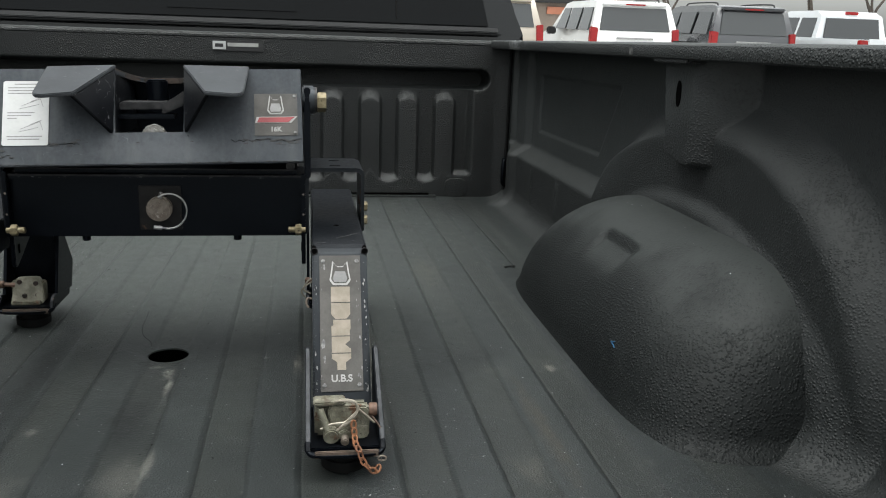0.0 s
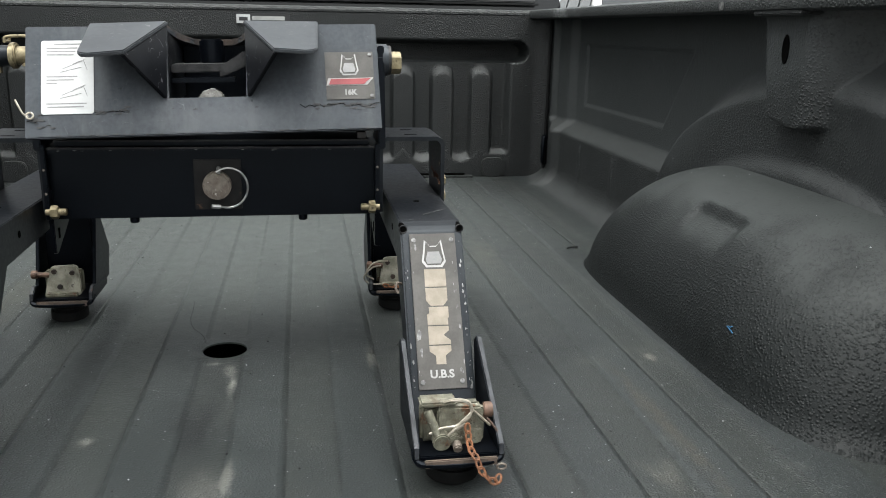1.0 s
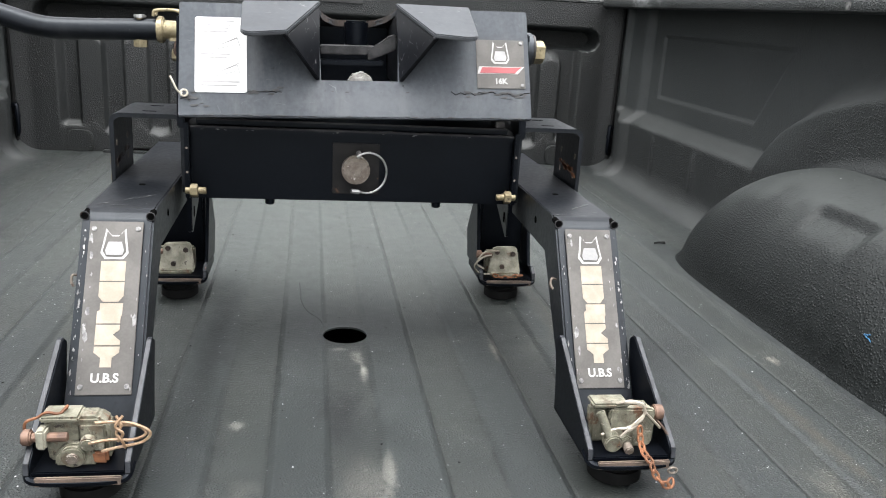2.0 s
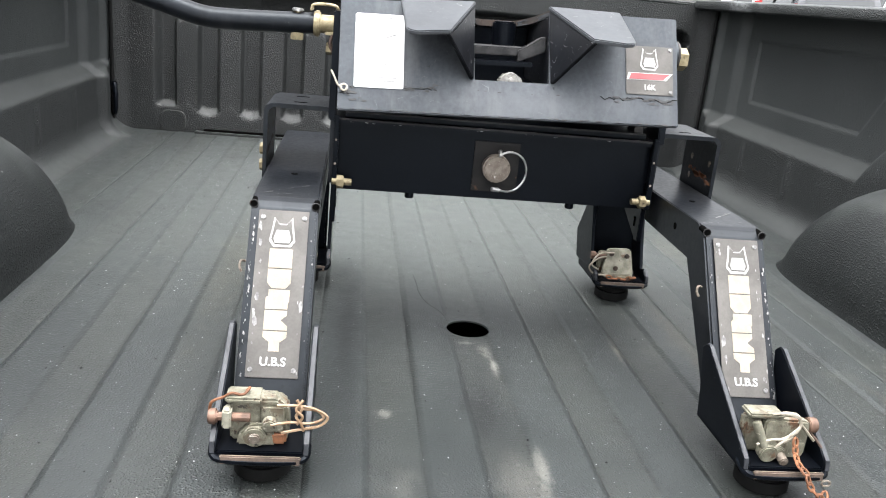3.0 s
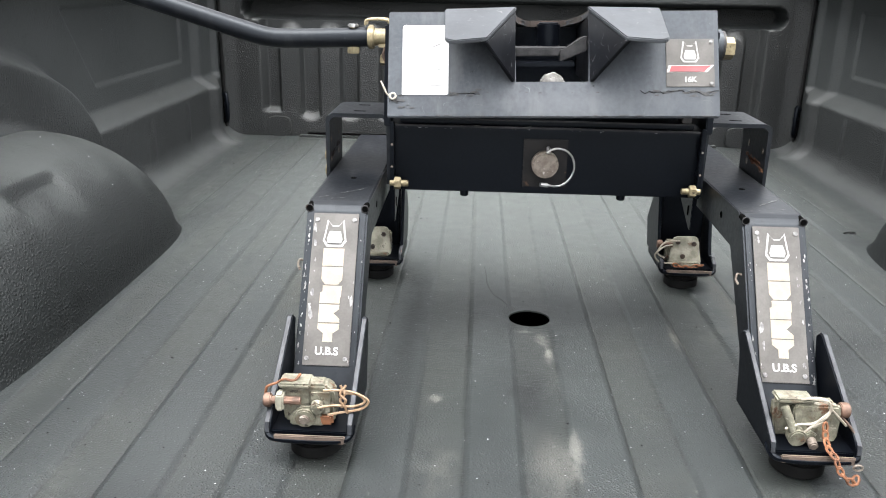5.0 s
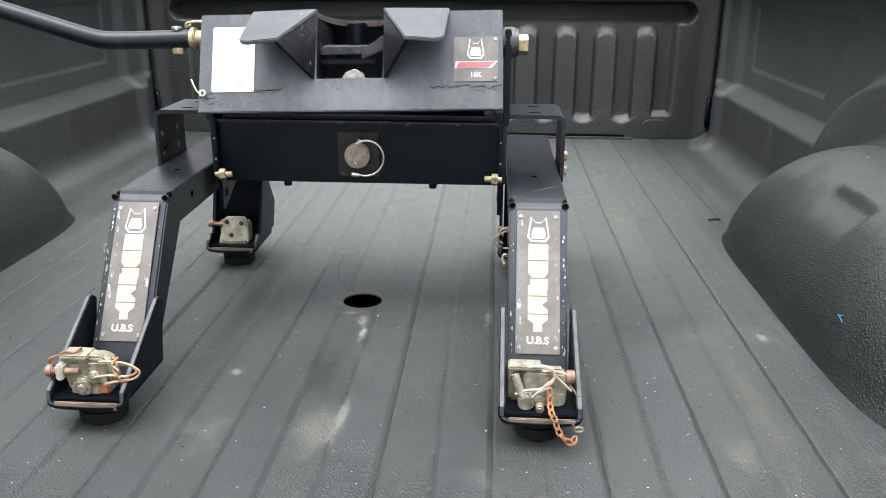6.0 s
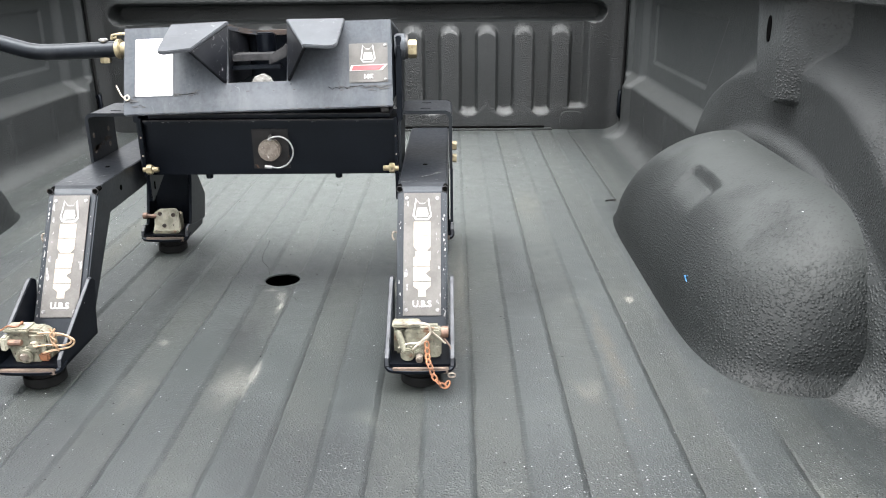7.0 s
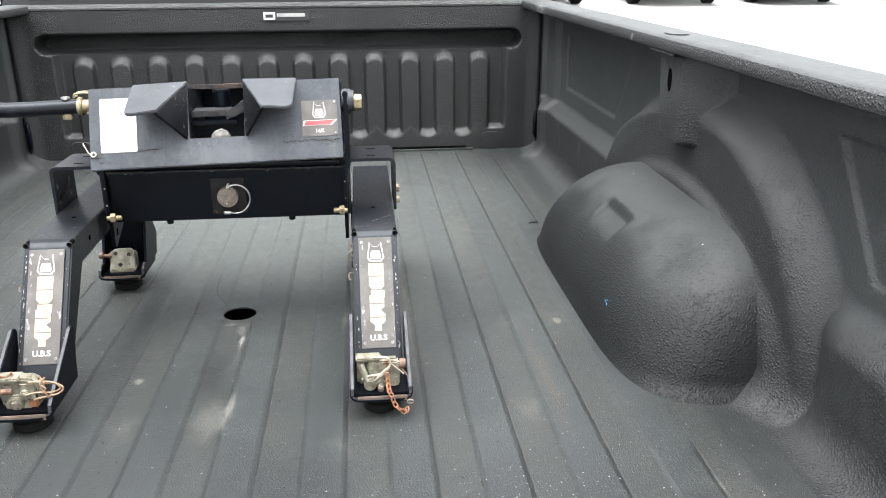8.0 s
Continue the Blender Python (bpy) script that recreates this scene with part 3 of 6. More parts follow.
def build_floor():
    h = 0.045
    steps = [s_ * (0.0275 + k * RIB / 2 + d) for k in range(12) for s_ in (-1, 1) for d in (-0.0075, -0.006, -0.0045, -0.003, -0.0015, 0.0, 0.0012, 0.0022, 0.003, 0.0038, 0.005, 0.0065)]
    xs = np.unique(np.round(np.concatenate([np.arange(-0.8995, 0.9, 0.006), [-h, h], steps]), 4))
    ys = np.unique(np.round(np.concatenate([np.arange(-1.15, -h, 0.012), np.arange(-h, h + 0.001, 0.009), np.arange(h + 0.009, 1.41, 0.012)]), 5))
    k, n = len(xs), len(ys)
    X, Y = np.meshgrid(xs, ys, indexing="ij")
    Z = floor_z(X, Y)
    verts = np.stack([X, Y, Z], -1).reshape(-1, 3).tolist()
    faces = []
    for i in range(k - 1):
        for j in range(n - 1):
            mx, my = (xs[i] + xs[i + 1]) / 2, (ys[j] + ys[j + 1]) / 2
            if abs(mx) < h and abs(my) < h:
                continue
            a = i * n + j
            faces.append((a, a + n, a + n + 1, a + 1))
    rim = [(i, j) for i in range(k) for j in range(n) if max(abs(xs[i]), abs(ys[j])) < h + 1e-6 and max(abs(xs[i]), abs(ys[j])) > h - 1e-6]
    rim.sort(key=lambda ij: math.atan2(ys[ij[1]], xs[ij[0]]))
    ring = [i * n + j for i, j in rim]
    prev = ring
    for share, drop in ((0.5, 0), (0.85, 0), (1.0, 0.0006), (1.01, 0.002), (1.0, 0.0035)):
        cur = []
        for i, j in rim:
            ang = math.atan2(ys[j], xs[i])
            d = math.hypot(xs[i], ys[j])
            r = d + (0.0305 - d) * share
            x, y = r * math.cos(ang), r * math.sin(ang)
            cur.append(len(verts))
            verts.append([x, y, float(floor_z(np.array(x), np.array(y))) - drop])
        for q in range(len(ring)):
            w = (q + 1) % len(ring)
            faces.append((prev[q], prev[w], cur[w], cur[q]))
        prev = cur
    return verts, faces


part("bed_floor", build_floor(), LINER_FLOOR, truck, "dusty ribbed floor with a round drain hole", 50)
# unseen black tub, added below the drain hole to keep its inside dark
bm = bmesh.new()
for lo, hi in (((-0.32, -0.32, -0.26), (0.32, 0.32, -0.24)), ((-0.34, -0.34, -0.26), (-0.32, 0.34, -0.017)), ((0.32, -0.34, -0.26), (0.34, 0.34, -0.017)), ((-0.32, -0.34, -0.26), (0.32, -0.32, -0.017)), ((-0.32, 0.32, -0.26), (0.32, 0.34, -0.017))):
    box(bm, lo, hi)
part("under_frame", bm, RUBBER, truck)


crack = curve_pts([(-0.066, 0.21, 0), (-0.063, 0.17, 0), (-0.062, 0.13, 0), (-0.053, 0.085, 0), (-0.036, 0.052, 0), (-0.028, 0.022, 0)], 6)
part("floor_scratch", tube(bmesh.new(), [(p.x, p.y, float(floor_z(np.array(p.x), np.array(p.y))) + 0.0001) for p in crack], 0.0004, 5), RUBBER, truck)


def front_fn(x, z):
    y = 1.352 + 0 * x
    ax = np.abs(x)

    def inset(w, z0, z1, r, edge=0.018):
        qx, qz = ax - (w - r), np.abs(z - (z0 + z1) / 2) - ((z1 - z0) / 2 - r)
        d = np.hypot(np.maximum(qx, 0), np.maximum(qz, 0)) + np.minimum(np.maximum(qx, qz), 0) - r
        return 1 - soft(d, -edge, 0.004)
    # sunk panel with rounded corners, and the deep channel along its top
    sunk = inset(0.736, -0.05, 0.40, 0.06)
    y = y + 0.026 * sunk
    y = np.maximum(y, 1.352 + 0.085 * inset(0.785, 0.344, 0.402, 0.03, 0.007))
    # upright ribs with domed tops; the troughs between them end in scoops
    p = np.mod(x + 0.649 + RIBW / 2, RIBW) - RIBW / 2
    on = (ax < 0.649 + RIBW / 2)
    w = 1 - soft(np.abs(p), 0.0280, 0.0375)
    top = 1 - soft(z + 16.0 * p ** 2, 0.306, 0.340)
    rib = w * top * on
    plug = (1 - soft(np.abs(ax - 0.690), 0.052, 0.066)) * (1 - soft(z, 0.068, 0.086))
    foot_ = 1 - soft(z - 12.0 * (np.abs(p) - RIBW / 2) ** 2, 0.042, 0.074)
    y = y - np.maximum(0.021 * rib, 0.023 * sunk * np.maximum(foot_, plug))
    y = y - 0.02 * soft(ax, 0.80, 0.86)
    return x, y, z


RIBW = 0.1178
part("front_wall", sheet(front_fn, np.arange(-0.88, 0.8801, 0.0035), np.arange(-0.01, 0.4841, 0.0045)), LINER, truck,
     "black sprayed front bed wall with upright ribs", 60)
prof = [(1.352, 0.478), (1.352, 0.486), (1.357, 0.4925), (1.365, 0.495), (1.43, 0.495), (1.43, 0.44), (1.41, 0.44), (1.41, 0.478)]
part("front_cap", prism(bmesh.new(), [(-0.80, y, z) for y, z in prof], (1.6, 0, 0)), RAIL, truck)
part("wall_back", box(bmesh.new(), (-0.9, 1.446, -0.2), (0.9, 1.46, 0.47), 0.002), PAINT, truck)
for s in (-1, 1):
    ring_ = [(s * (0.688 + 0.037 * math.copysign(abs(math.cos(a)) ** 0.6, math.cos(a))), 1.375, 0.030 + 0.030 * math.copysign(abs(math.sin(a)) ** 0.6, math.sin(a))) for a in [k * math.pi / 14 for k in range(28)]]
    part("drain_plug", prism(bmesh.new(), ring_, (0, -0.030, 0), 0.004), LINER, truck, "flat oval plug in the front wall")
    bm = tube(bmesh.new(), curve_pts([(s * 0.850, 1.335, 0.135), (s * 0.836, 1.316, 0.122), (s * 0.832, 1.308, 0.085), (s * 0.834, 1.312, 0.052), (s * 0.848, 1.335, 0.040)], 5), 0.0062)
    cyl(bm, (s * 0.850, 1.335, 0.128), (s * 0.838, 1.316, 0.124), 0.0105, 12, 0.002)
    cyl(bm, (s * 0.848, 1.335, 0.098), (s * 0.832, 1.310, 0.098), 0.0085, 12, 0.002)
    part("tie_down_hook", bm, STEEL, truck)
    bm = tube(bmesh.new(), curve_pts([(s * 0.842, 1.335, 0.03), (s * 0.848, 1.335, 0.25), (s * 0.85, 1.34, 0.47)], 8), 0.006)
    part("corner_seam", bm, LINER, truck)
    bm = tube(bmesh.new(), curve_pts([(s * 0.842, 1.320, 0.03), (s * 0.843, 1.319, 0.25), (s * 0.845, 1.320, 0.468)], 8), 0.0050, 8)
    part("corner_gasket", bm, RUBBER, truck)

# sill along the foot of the front wall
part("front_sill", box(bmesh.new(), (-0.625, 1.336, -0.006), (0.625, 1.372, 0.0065), 0.002), LINER, truck, "pale sprayed sill under the front wall")
part("sill_gap", box(bmesh.new(), (-0.60, 1.3462, 0.0066), (0.60, 1.36, 0.0125)), HOLE, truck)

# plain badge of the liner maker on the front wall's lip
badge = part("liner_badge", box(bmesh.new(), (-0.062, 1.3485, 0.440), (0.088, 1.3525, 0.472), 0.001), TRIM, truck, "small black and white liner maker's badge")
part("badge_square", box(bmesh.new(), (-0.060, 1.347, 0.444), (-0.022, 1.3482, 0.468), 0.0005), PAPER, badge)
part("badge_mark", box(bmesh.new(), (-0.053, 1.3462, 0.451), (-0.029, 1.3468, 0.461), 0.0002), TRIM, badge)
part("badge_bar", box(bmesh.new(), (-0.017, 1.347, 0.453), (0.073, 1.3482, 0.464), 0.0005), WHITE, badge)


def side_x(y, z):
    """Distance of the side wall's inner face from the middle."""
    x = 0.888 + 0 * y
    # low ledge ahead of the wheel
    ahead = soft(y, 0.30, 0.45)
    behind = soft(-y, 0.42, 0.56)
    edge = 0.190
    low = 1 - soft(z, 0.153, edge + 0.004)
    low_back = 1 - soft(z, 0.140, 0.205)
    ledge = np.maximum(0.045 * low * ahead, 0.042 * low_back * behind)
    x = x - 0.004 * (np.exp(-((y - 0.755) / 0.012) ** 2) + np.exp(-((y - 1.0) / 0.010) ** 2)) * (1 - soft(z, 0.13, 0.15)) * soft(z, 0.04, 0.07)
    # corner post at the front
    x = x - 0.020 * soft(y, 1.17, 1.21) - 0.016 * soft(y, 1.29, 1.32)
    # pressed panels
    for y0, y1, z0, z1, cut in ((0.59, 1.113, 0.241, 0.402, -0.75), (-1.12, -0.457, 0.232, 0.402, 0.7)):
        slant = cut * (z - (z0 if cut < 0 else 0.25))
        dy = np.maximum(y0 + (slant if cut < 0 else 0) - y, y - y1 - (slant if cut > 0 else 0) + (0.08 if cut > 0 else 0))
        d = np.maximum(dy, np.maximum(z0 - z, z - z1))
        x = x + 0.0065 * (1 - soft(d, -0.004, 0.004))
    # swelling round the wheel arch
    yy = y + 0.05
    a = np.where(yy > 0, 0.613, 0.50)
    r = np.sqrt((yy / a) ** 2 + (z / 0.40) ** 2)
    spread = np.maximum(soft(-yy, -0.22, 0.22), soft(z, 0.24, 0.36))
    arch = 1 - soft((r - 1.0 + 0.045 + 0.085 * spread) / (0.055 + 0.12 * spread), 0, 1)
    x = x - np.maximum(ledge, (0.046 + 0.004 * spread) * arch * (1 - 0.35 * behind * (1 - soft(z, 0.0, 0.16))))
    # soft fillet where the wheel housing meets the wall
    rw = np.sqrt(((y + 0.01) / 0.43) ** 2 + (z / 0.232) ** 2)
    x = x - 0.016 * (1 - soft(rw, 0.98, 1.12))
    # stake pocket
    end = 0.299 + 0.22 * np.maximum(np.abs(y + 0.015) - 0.02, 0)
    edge_ = 0.060 + 0.18 * (z - 0.325)
    pocket = (1 - soft(y, edge_ - 0.006, edge_ + 0.008)) * soft(y, -0.130, -0.030) * soft(z, end - 0.014, end + 0.010)
    x = np.minimum(x, 0.905 - 0.094 * pocket)
    # rounded foot where wall meets floor
    x = np.maximum(x, 0.79 + 0.058 * soft(y, 1.14, 1.30))
    x = x - (0.06 - np.sqrt(0.0036 - np.clip(0.06 - np.maximum(z, 0), 0, 0.06) ** 2))
    return x


def well_fn(s):
    def fn(f, e):
        cf, sf = np.abs(np.cos(f)), np.sin(f)
        ce, se = np.abs(np.cos(e)), np.sin(e)
        # square at the floor, rounder towards the top
        q = np.where(sf > 0, 0.345 + 0.32 * se ** 1.3, 0.40 + 0.55 * se)
        x = 0.848 - 0.213 * ce ** 1.03 * cf ** (q + 0.03)
        y = -0.012 + np.where(sf > 0, 0.437, 0.403) * (ce ** np.where(sf > 0, 0.56, 0.46)) * np.sign(sf) * np.abs(sf) ** q
        z = 0.228 * se ** 0.97
        # small pressed dent on the top and soft unevenness
        dent = soft(y, -0.092, -0.066) * (1 - soft(y, 0.040, 0.066)) * soft(x, 0.668, 0.714) * (1 - soft(x, 0.7170, 0.7330))
        z = z - 0.0085 * dent
        bowl = np.exp(-((y + 0.25) ** 2 + (x - 0.722) ** 2) / 0.0035)
        z = z - 0.004 * bowl
        # flare onto the floor
        flare = np.clip(1 - z / 0.03, 0, 1) ** 2.4 * 0.014
        x = x - 0.3 * flare * cf
        y = y + 1.8 * flare * sf
        return s * x, y, z - 0.002
    return fn


even = np.linspace(-1, 1, 181)
fs = np.unique(np.concatenate([np.sign(even) * np.arcsin(np.abs(even) ** (1 / 0.34)), np.linspace(-math.pi / 2, math.pi / 2, 61)]))
es = np.linspace(0, math.pi / 2, 180)
for s in (-1, 1):
    ys = np.arange(-1.15, 1.3901, 0.0045)
    zs = np.concatenate([[-0.004, 0.0, 0.0003, 0.0010, 0.0022, 0.004, 0.006, 0.0085], np.arange(0.012, 0.4721, 0.004)])
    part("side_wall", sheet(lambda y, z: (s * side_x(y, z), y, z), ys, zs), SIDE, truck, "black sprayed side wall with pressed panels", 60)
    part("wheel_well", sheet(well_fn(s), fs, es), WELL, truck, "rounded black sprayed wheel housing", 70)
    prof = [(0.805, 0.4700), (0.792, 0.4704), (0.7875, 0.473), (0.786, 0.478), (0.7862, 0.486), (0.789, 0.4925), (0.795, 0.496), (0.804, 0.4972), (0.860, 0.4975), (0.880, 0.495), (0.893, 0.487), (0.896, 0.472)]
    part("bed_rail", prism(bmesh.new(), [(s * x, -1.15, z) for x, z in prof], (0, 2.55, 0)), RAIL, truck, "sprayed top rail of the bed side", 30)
    part("rail_cover", prism(bmesh.new(), [(s * (0.822 + 0.02 * math.cos(k * math.pi / 6)), 0.03 + 0.034 * math.sin(k * math.pi / 6), 0.4965) for k in range(12)], (0, 0, 0.003), 0.001), RAIL, truck)
    # dark slot in the stake pocket
    zc, yc = 0.417, 0.016
    xs_ = float(side_x(np.array(yc), np.array(zc)))
    part("pocket_slot", prism(bmesh.new(), [(s * (xs_ - 0.0015), yc + 0.0085 * math.cos(k * math.pi / 8), zc + 0.021 * math.sin(k * math.pi / 8)) for k in range(16)], (s * 0.01, 0, 0)), HOLE, truck)
    bm = box(bmesh.new(), (min(s * 0.788, s * 0.83), -0.050, 0.4645), (max(s * 0.788, s * 0.83), 0.078, 0.4712), 0.002)
    part("pocket_lip", bm, LINER, truck)
    prof = [(0.8965, 0.465), (0.915, 0.445), (0.965, 0.36), (0.985, 0.15), (0.965, -0.12), (0.94, -0.35), (0.8965, -0.35), (0.8965, 0.45)]
    part("outer_side", prism(bmesh.new(), [(s * x, -1.17, z) for x, z in prof], (0, 2.58, 0)), PAINT, truck)

# bright clip on the rail's inner edge
part("rail_clip", box(bmesh.new(), (0.7838, 0.168, 0.474), (0.7868, 0.180, 0.487), 0.001), CHIP, truck)

# scuffs on the wheel housing
def scuff(name, y, z, ny, nz, slant, material, seed):
    rnd = random.Random(seed)
    f, e = np.meshgrid(np.linspace(-1.5, 1.5, 241), np.linspace(0.02, 1.55, 200), indexing="ij")
    wx, wy, wz = well_fn(1)(f, e)
    pts = np.stack([wx, wy, wz], -1).reshape(-1, 3)

    def near(yy, zz):
        p = pts[np.argmin((pts[:, 1] - yy) ** 2 + (pts[:, 2] - zz) ** 2)]
        return Vector((p[0] - 0.0008, yy, zz + 0.0008))
    line = [near(y + ny * k / 6, z + nz * k / 6 + slant * k / 6) + Vector((0, 0, rnd.uniform(-0.001, 0.001))) for k in range(7)]
    part(name, tube(bmesh.new(), line, 0.0008, 5), material, truck)


scuff("blue_scuff", -0.205, 0.068, 0.014, 0.004, 0.0, BLUE, 1)
scuff("blue_scuff", -0.200, 0.074, 0.008, -0.002, 0.0, BLUE, 2)

# the truck's own wheels under the bed and the cab
for s in (-1, 1):
    for wy in (-0.01, 3.6):
        bm = cyl(bmesh.new(), (s * 0.62, wy, -0.50 - 0.026 * wy), (s * 0.90, wy, -0.50 - 0.026 * wy), 0.37, 36, 0.05)
        part("wheel", bm, RUBBER, truck)

# the cab behind the front wall
part("cab", prism(bmesh.new(), [(-0.93, 1.47, -0.35), (0.93, 1.47, -0.35), (0.93, 1.47, 0.50), (0.885, 1.49, 0.60), (0.72, 1.60, 1.10), (0.60, 1.63, 1.15), (-0.60, 1.63, 1.15), (-0.72, 1.60, 1.10), (-0.885, 1.49, 0.60), (-0.93, 1.47, 0.50)], (0, 1.7, 0), 0.02), PAINT, truck, "glossy black crew cab back")
tip = pose(0, 1.462, 0.535, -12, 0, 0)
part("rear_window", prism(bmesh.new(), [(-0.80, 0, 0), (0.80, 0, 0), (0.70, 0, 0.46), (-0.70, 0, 0.46)], (0, 0.02, 0), 0.006, tip), CAB_GLASS, truck, "dark sliding rear window")
part("slider_pane", box(bmesh.new(), (-0.205, -0.004, 0.028), (0.185, -0.001, 0.46), 0.001, tip), CAB_GLASS, truck, "sliding centre pane")
part("slider_edge", box(bmesh.new(), (0.496, -0.003, 0.02), (0.500, 0.001, 0.30), 0.0005, tip), RUBBER, truck)
part("window_seal", box(bmesh.new(), (-0.83, -0.006, -0.016), (0.83, 0.02, 0.0), 0.003, tip), TRIM, truck)
part("belt_moulding", box(bmesh.new(), (-0.84, 1.452, 0.512), (0.84, 1.475, 0.518), 0.002), PAINT, truck)
# ---- the fifth-wheel hitch ----
def chips(parent, a, b, across, lift, n, seed, size=0.0022, long=1.5, name="chipped_paint", material=CHIP, label="bare silver paint chips"):
    """Bare flakes along the edge from a to b; across points into the painted face."""
    rnd = random.Random(seed)
    a, b, across, lift = Vector(a), Vector(b), Vector(across).normalized(), Vector(lift).normalized() * 0.0003
    run = (b - a).normalized()
    bm = bmesh.new()
    for _ in range(n):
        c = a.lerp(b, rnd.random()) + lift + across * size * rnd.uniform(0.0, 1.1)
        r = size * (0.15 + 0.85 * rnd.random() ** 3)
        k = rnd.randint(5, 8)
        ring_ = [c + run * r * long * rnd.uniform(0.5, 1.5) * math.cos(i * 2 * math.pi / k) + across * r * 0.6 * rnd.uniform(0.4, 1.3) * math.sin(i * 2 * math.pi / k) for i in range(k)]
        prism(bm, ring_, lift * 0.5)
    return tagged(part(name, bm, material, parent, label), kind="stuff")


HX = 0.006
hitch = thing("fifth_wheel_hitch", "black steel fifth-wheel hitch with greasy worn head on four splayed legs", "trailer hitch", m=pose(HX, 0, 0))

# sloping head plate with the king-pin opening
P0, P1 = Vector((0, -0.1115, 0.313)), Vector((0, -0.055, 0.437))
UP = (P1 - P0).normalized()
OUT = Vector((0, -UP.z, UP.y))
LEN = (P1 - P0).length
FACE = Matrix(((1, 0, 0, 0), (0, UP.y, OUT.y, P0.y), (0, UP.z, OUT.z, P0.z), (0, 0, 0, 1)))


def on_face(x, s, n=0.0):
    return FACE @ Vector((x, s, n))


NB = 0.0437
outline = [(-0.205, 0), (0.205, 0), (0.205, LEN), (0.046, LEN), (0.046, NB), (-0.046, NB), (-0.046, LEN), (-0.205, LEN)]
part("head_plate", prism(bmesh.new(), [on_face(x, s) for x, s in outline], OUT * -0.007, 0.0012), HEAD, hitch, "greasy dark grey head plate with scratches")
roof = [(-0.205, -0.053, 0.436), (-0.046, -0.053, 0.436), (-0.042, 0.02, 0.4247), (-0.024, 0.070, 0.4167), (0.024, 0.070, 0.4167), (0.042, 0.02, 0.4247), (0.046, -0.053, 0.436), (0.205, -0.053, 0.436), (0.205, 0.10, 0.412), (-0.205, 0.10, 0.412)]
part("head_top", prism(bmesh.new(), roof, (0, 0, -0.006), 0.001), HEAD, hitch)
part("head_front", box(bmesh.new(), (-0.205, 0.094, 0.30), (0.205, 0.10, 0.409), 0.001), STEEL, hitch)
for s in (-1, 1):
    side = [(s * 0.2045, -0.050, 0.430), (s * 0.2045, -0.104, 0.316), (s * 0.2045, 0.09, 0.316), (s * 0.2045, 0.098, 0.41)]
    part("head_end", prism(bmesh.new(), side, (-s * 0.007, 0, 0), 0.001), STEEL, hitch)
    # flared guide ramp and its triangular web
    ramp = [(s * 0.134, -0.052, 0.4405), (s * 0.044, -0.052, 0.4425), (s * 0.081, -0.139, 0.411), (s * 0.118, -0.147, 0.4085), (s * 0.127, -0.144, 0.409), (s * 0.131, -0.137, 0.411)]
    part("guide_ramp", prism(bmesh.new(), ramp, (0, 0.001, -0.005), 0.0012), WING, hitch, "scuffed light grey guide ramp")
    web = [(s * 0.045, -0.054, 0.437), (s * 0.082, -0.138, 0.406), (s * 0.0460, -0.0955, 0.3535)]
    part("ramp_web", prism(bmesh.new(), web, (s * 0.005, 0, 0), 0.0008), WEB, hitch)
    cheek = [(s * 0.046, -0.05, 0.43), (s * 0.046, -0.09, 0.345), (s * 0.046, 0.07, 0.345), (s * 0.046, 0.07, 0.412)]
    part("throat_cheek", prism(bmesh.new(), cheek, (s * 0.005, 0, 0), 0.0006), WEB, hitch)

chips(hitch, on_face(-0.205, 0.001, 0.0), on_face(0.205, 0.001, 0.0), UP, OUT, 60, 91, 0.0012, 3.5, "bare_edge", EDGE, "rubbed bare lower edge")
chips(hitch, on_face(-0.20, 0.03, 0.0), on_face(0.20, 0.03, 0.0), UP, OUT, 16, 92, 0.0022, 2.0, "bare_edge", GREASE, "dark grease spots")
# throat: worn rim, jaw, locking pin
rim_line = [(-0.0465, -0.052, 0.4385), (-0.0455, -0.020, 0.433), (-0.040, 0.020, 0.4265), (-0.030, 0.055, 0.4205), (-0.020, 0.068, 0.4185), (0.020, 0.068, 0.4185), (0.030, 0.055, 0.4205), (0.040, 0.020, 0.4265), (0.0455, -0.020, 0.433), (0.0465, -0.052, 0.4385)]
bm = bmesh.new()
for a, b in zip(rim_line, rim_line[1:]):
    q = [Vector(a), Vector(b)]
    out_ = Vector((a[0] + b[0], a[1] + b[1] - 0.01, 0)).normalized() * 0.005
    prism(bm, [q[0] - Vector((0, 0, 0.008)), q[1] - Vector((0, 0, 0.008)), q[1], q[0]], out_)
part("throat_rim", bm, DULL_RUST, hitch, "rusty worn rim of the throat")
jaw = [(-0.0455, -0.050), (0.026, -0.050), (0.030, -0.044), (0.024, -0.022), (0.012, -0.014), (-0.012, -0.014), (-0.0455, -0.010)]
part("jaw", prism(bmesh.new(), [(x, y, 0.381) for x, y in jaw], (0, 0, 0.010), 0.0012), WORN, hitch, "greasy black jaw slab")
arm = [(0.012, 0.374), (0.0455, 0.388), (0.0455, 0.406), (0.038, 0.404), (0.020, 0.391), (0.012, 0.389)]
part("jaw_arm", prism(bmesh.new(), [(x, -0.054, z) for x, z in arm], (0, 0.014, 0), 0.001), WORN, hitch)
part("jaw_shelf", box(bmesh.new(), (-0.0455, -0.060, 0.369), (0.030, -0.040, 0.375), 0.001), STEEL, hitch)
part("king_pin_bush", cyl(bmesh.new(), (0, -0.005, 0.385), (0, -0.005, 0.42), 0.015, 20, 0.002), STEEL, hitch)
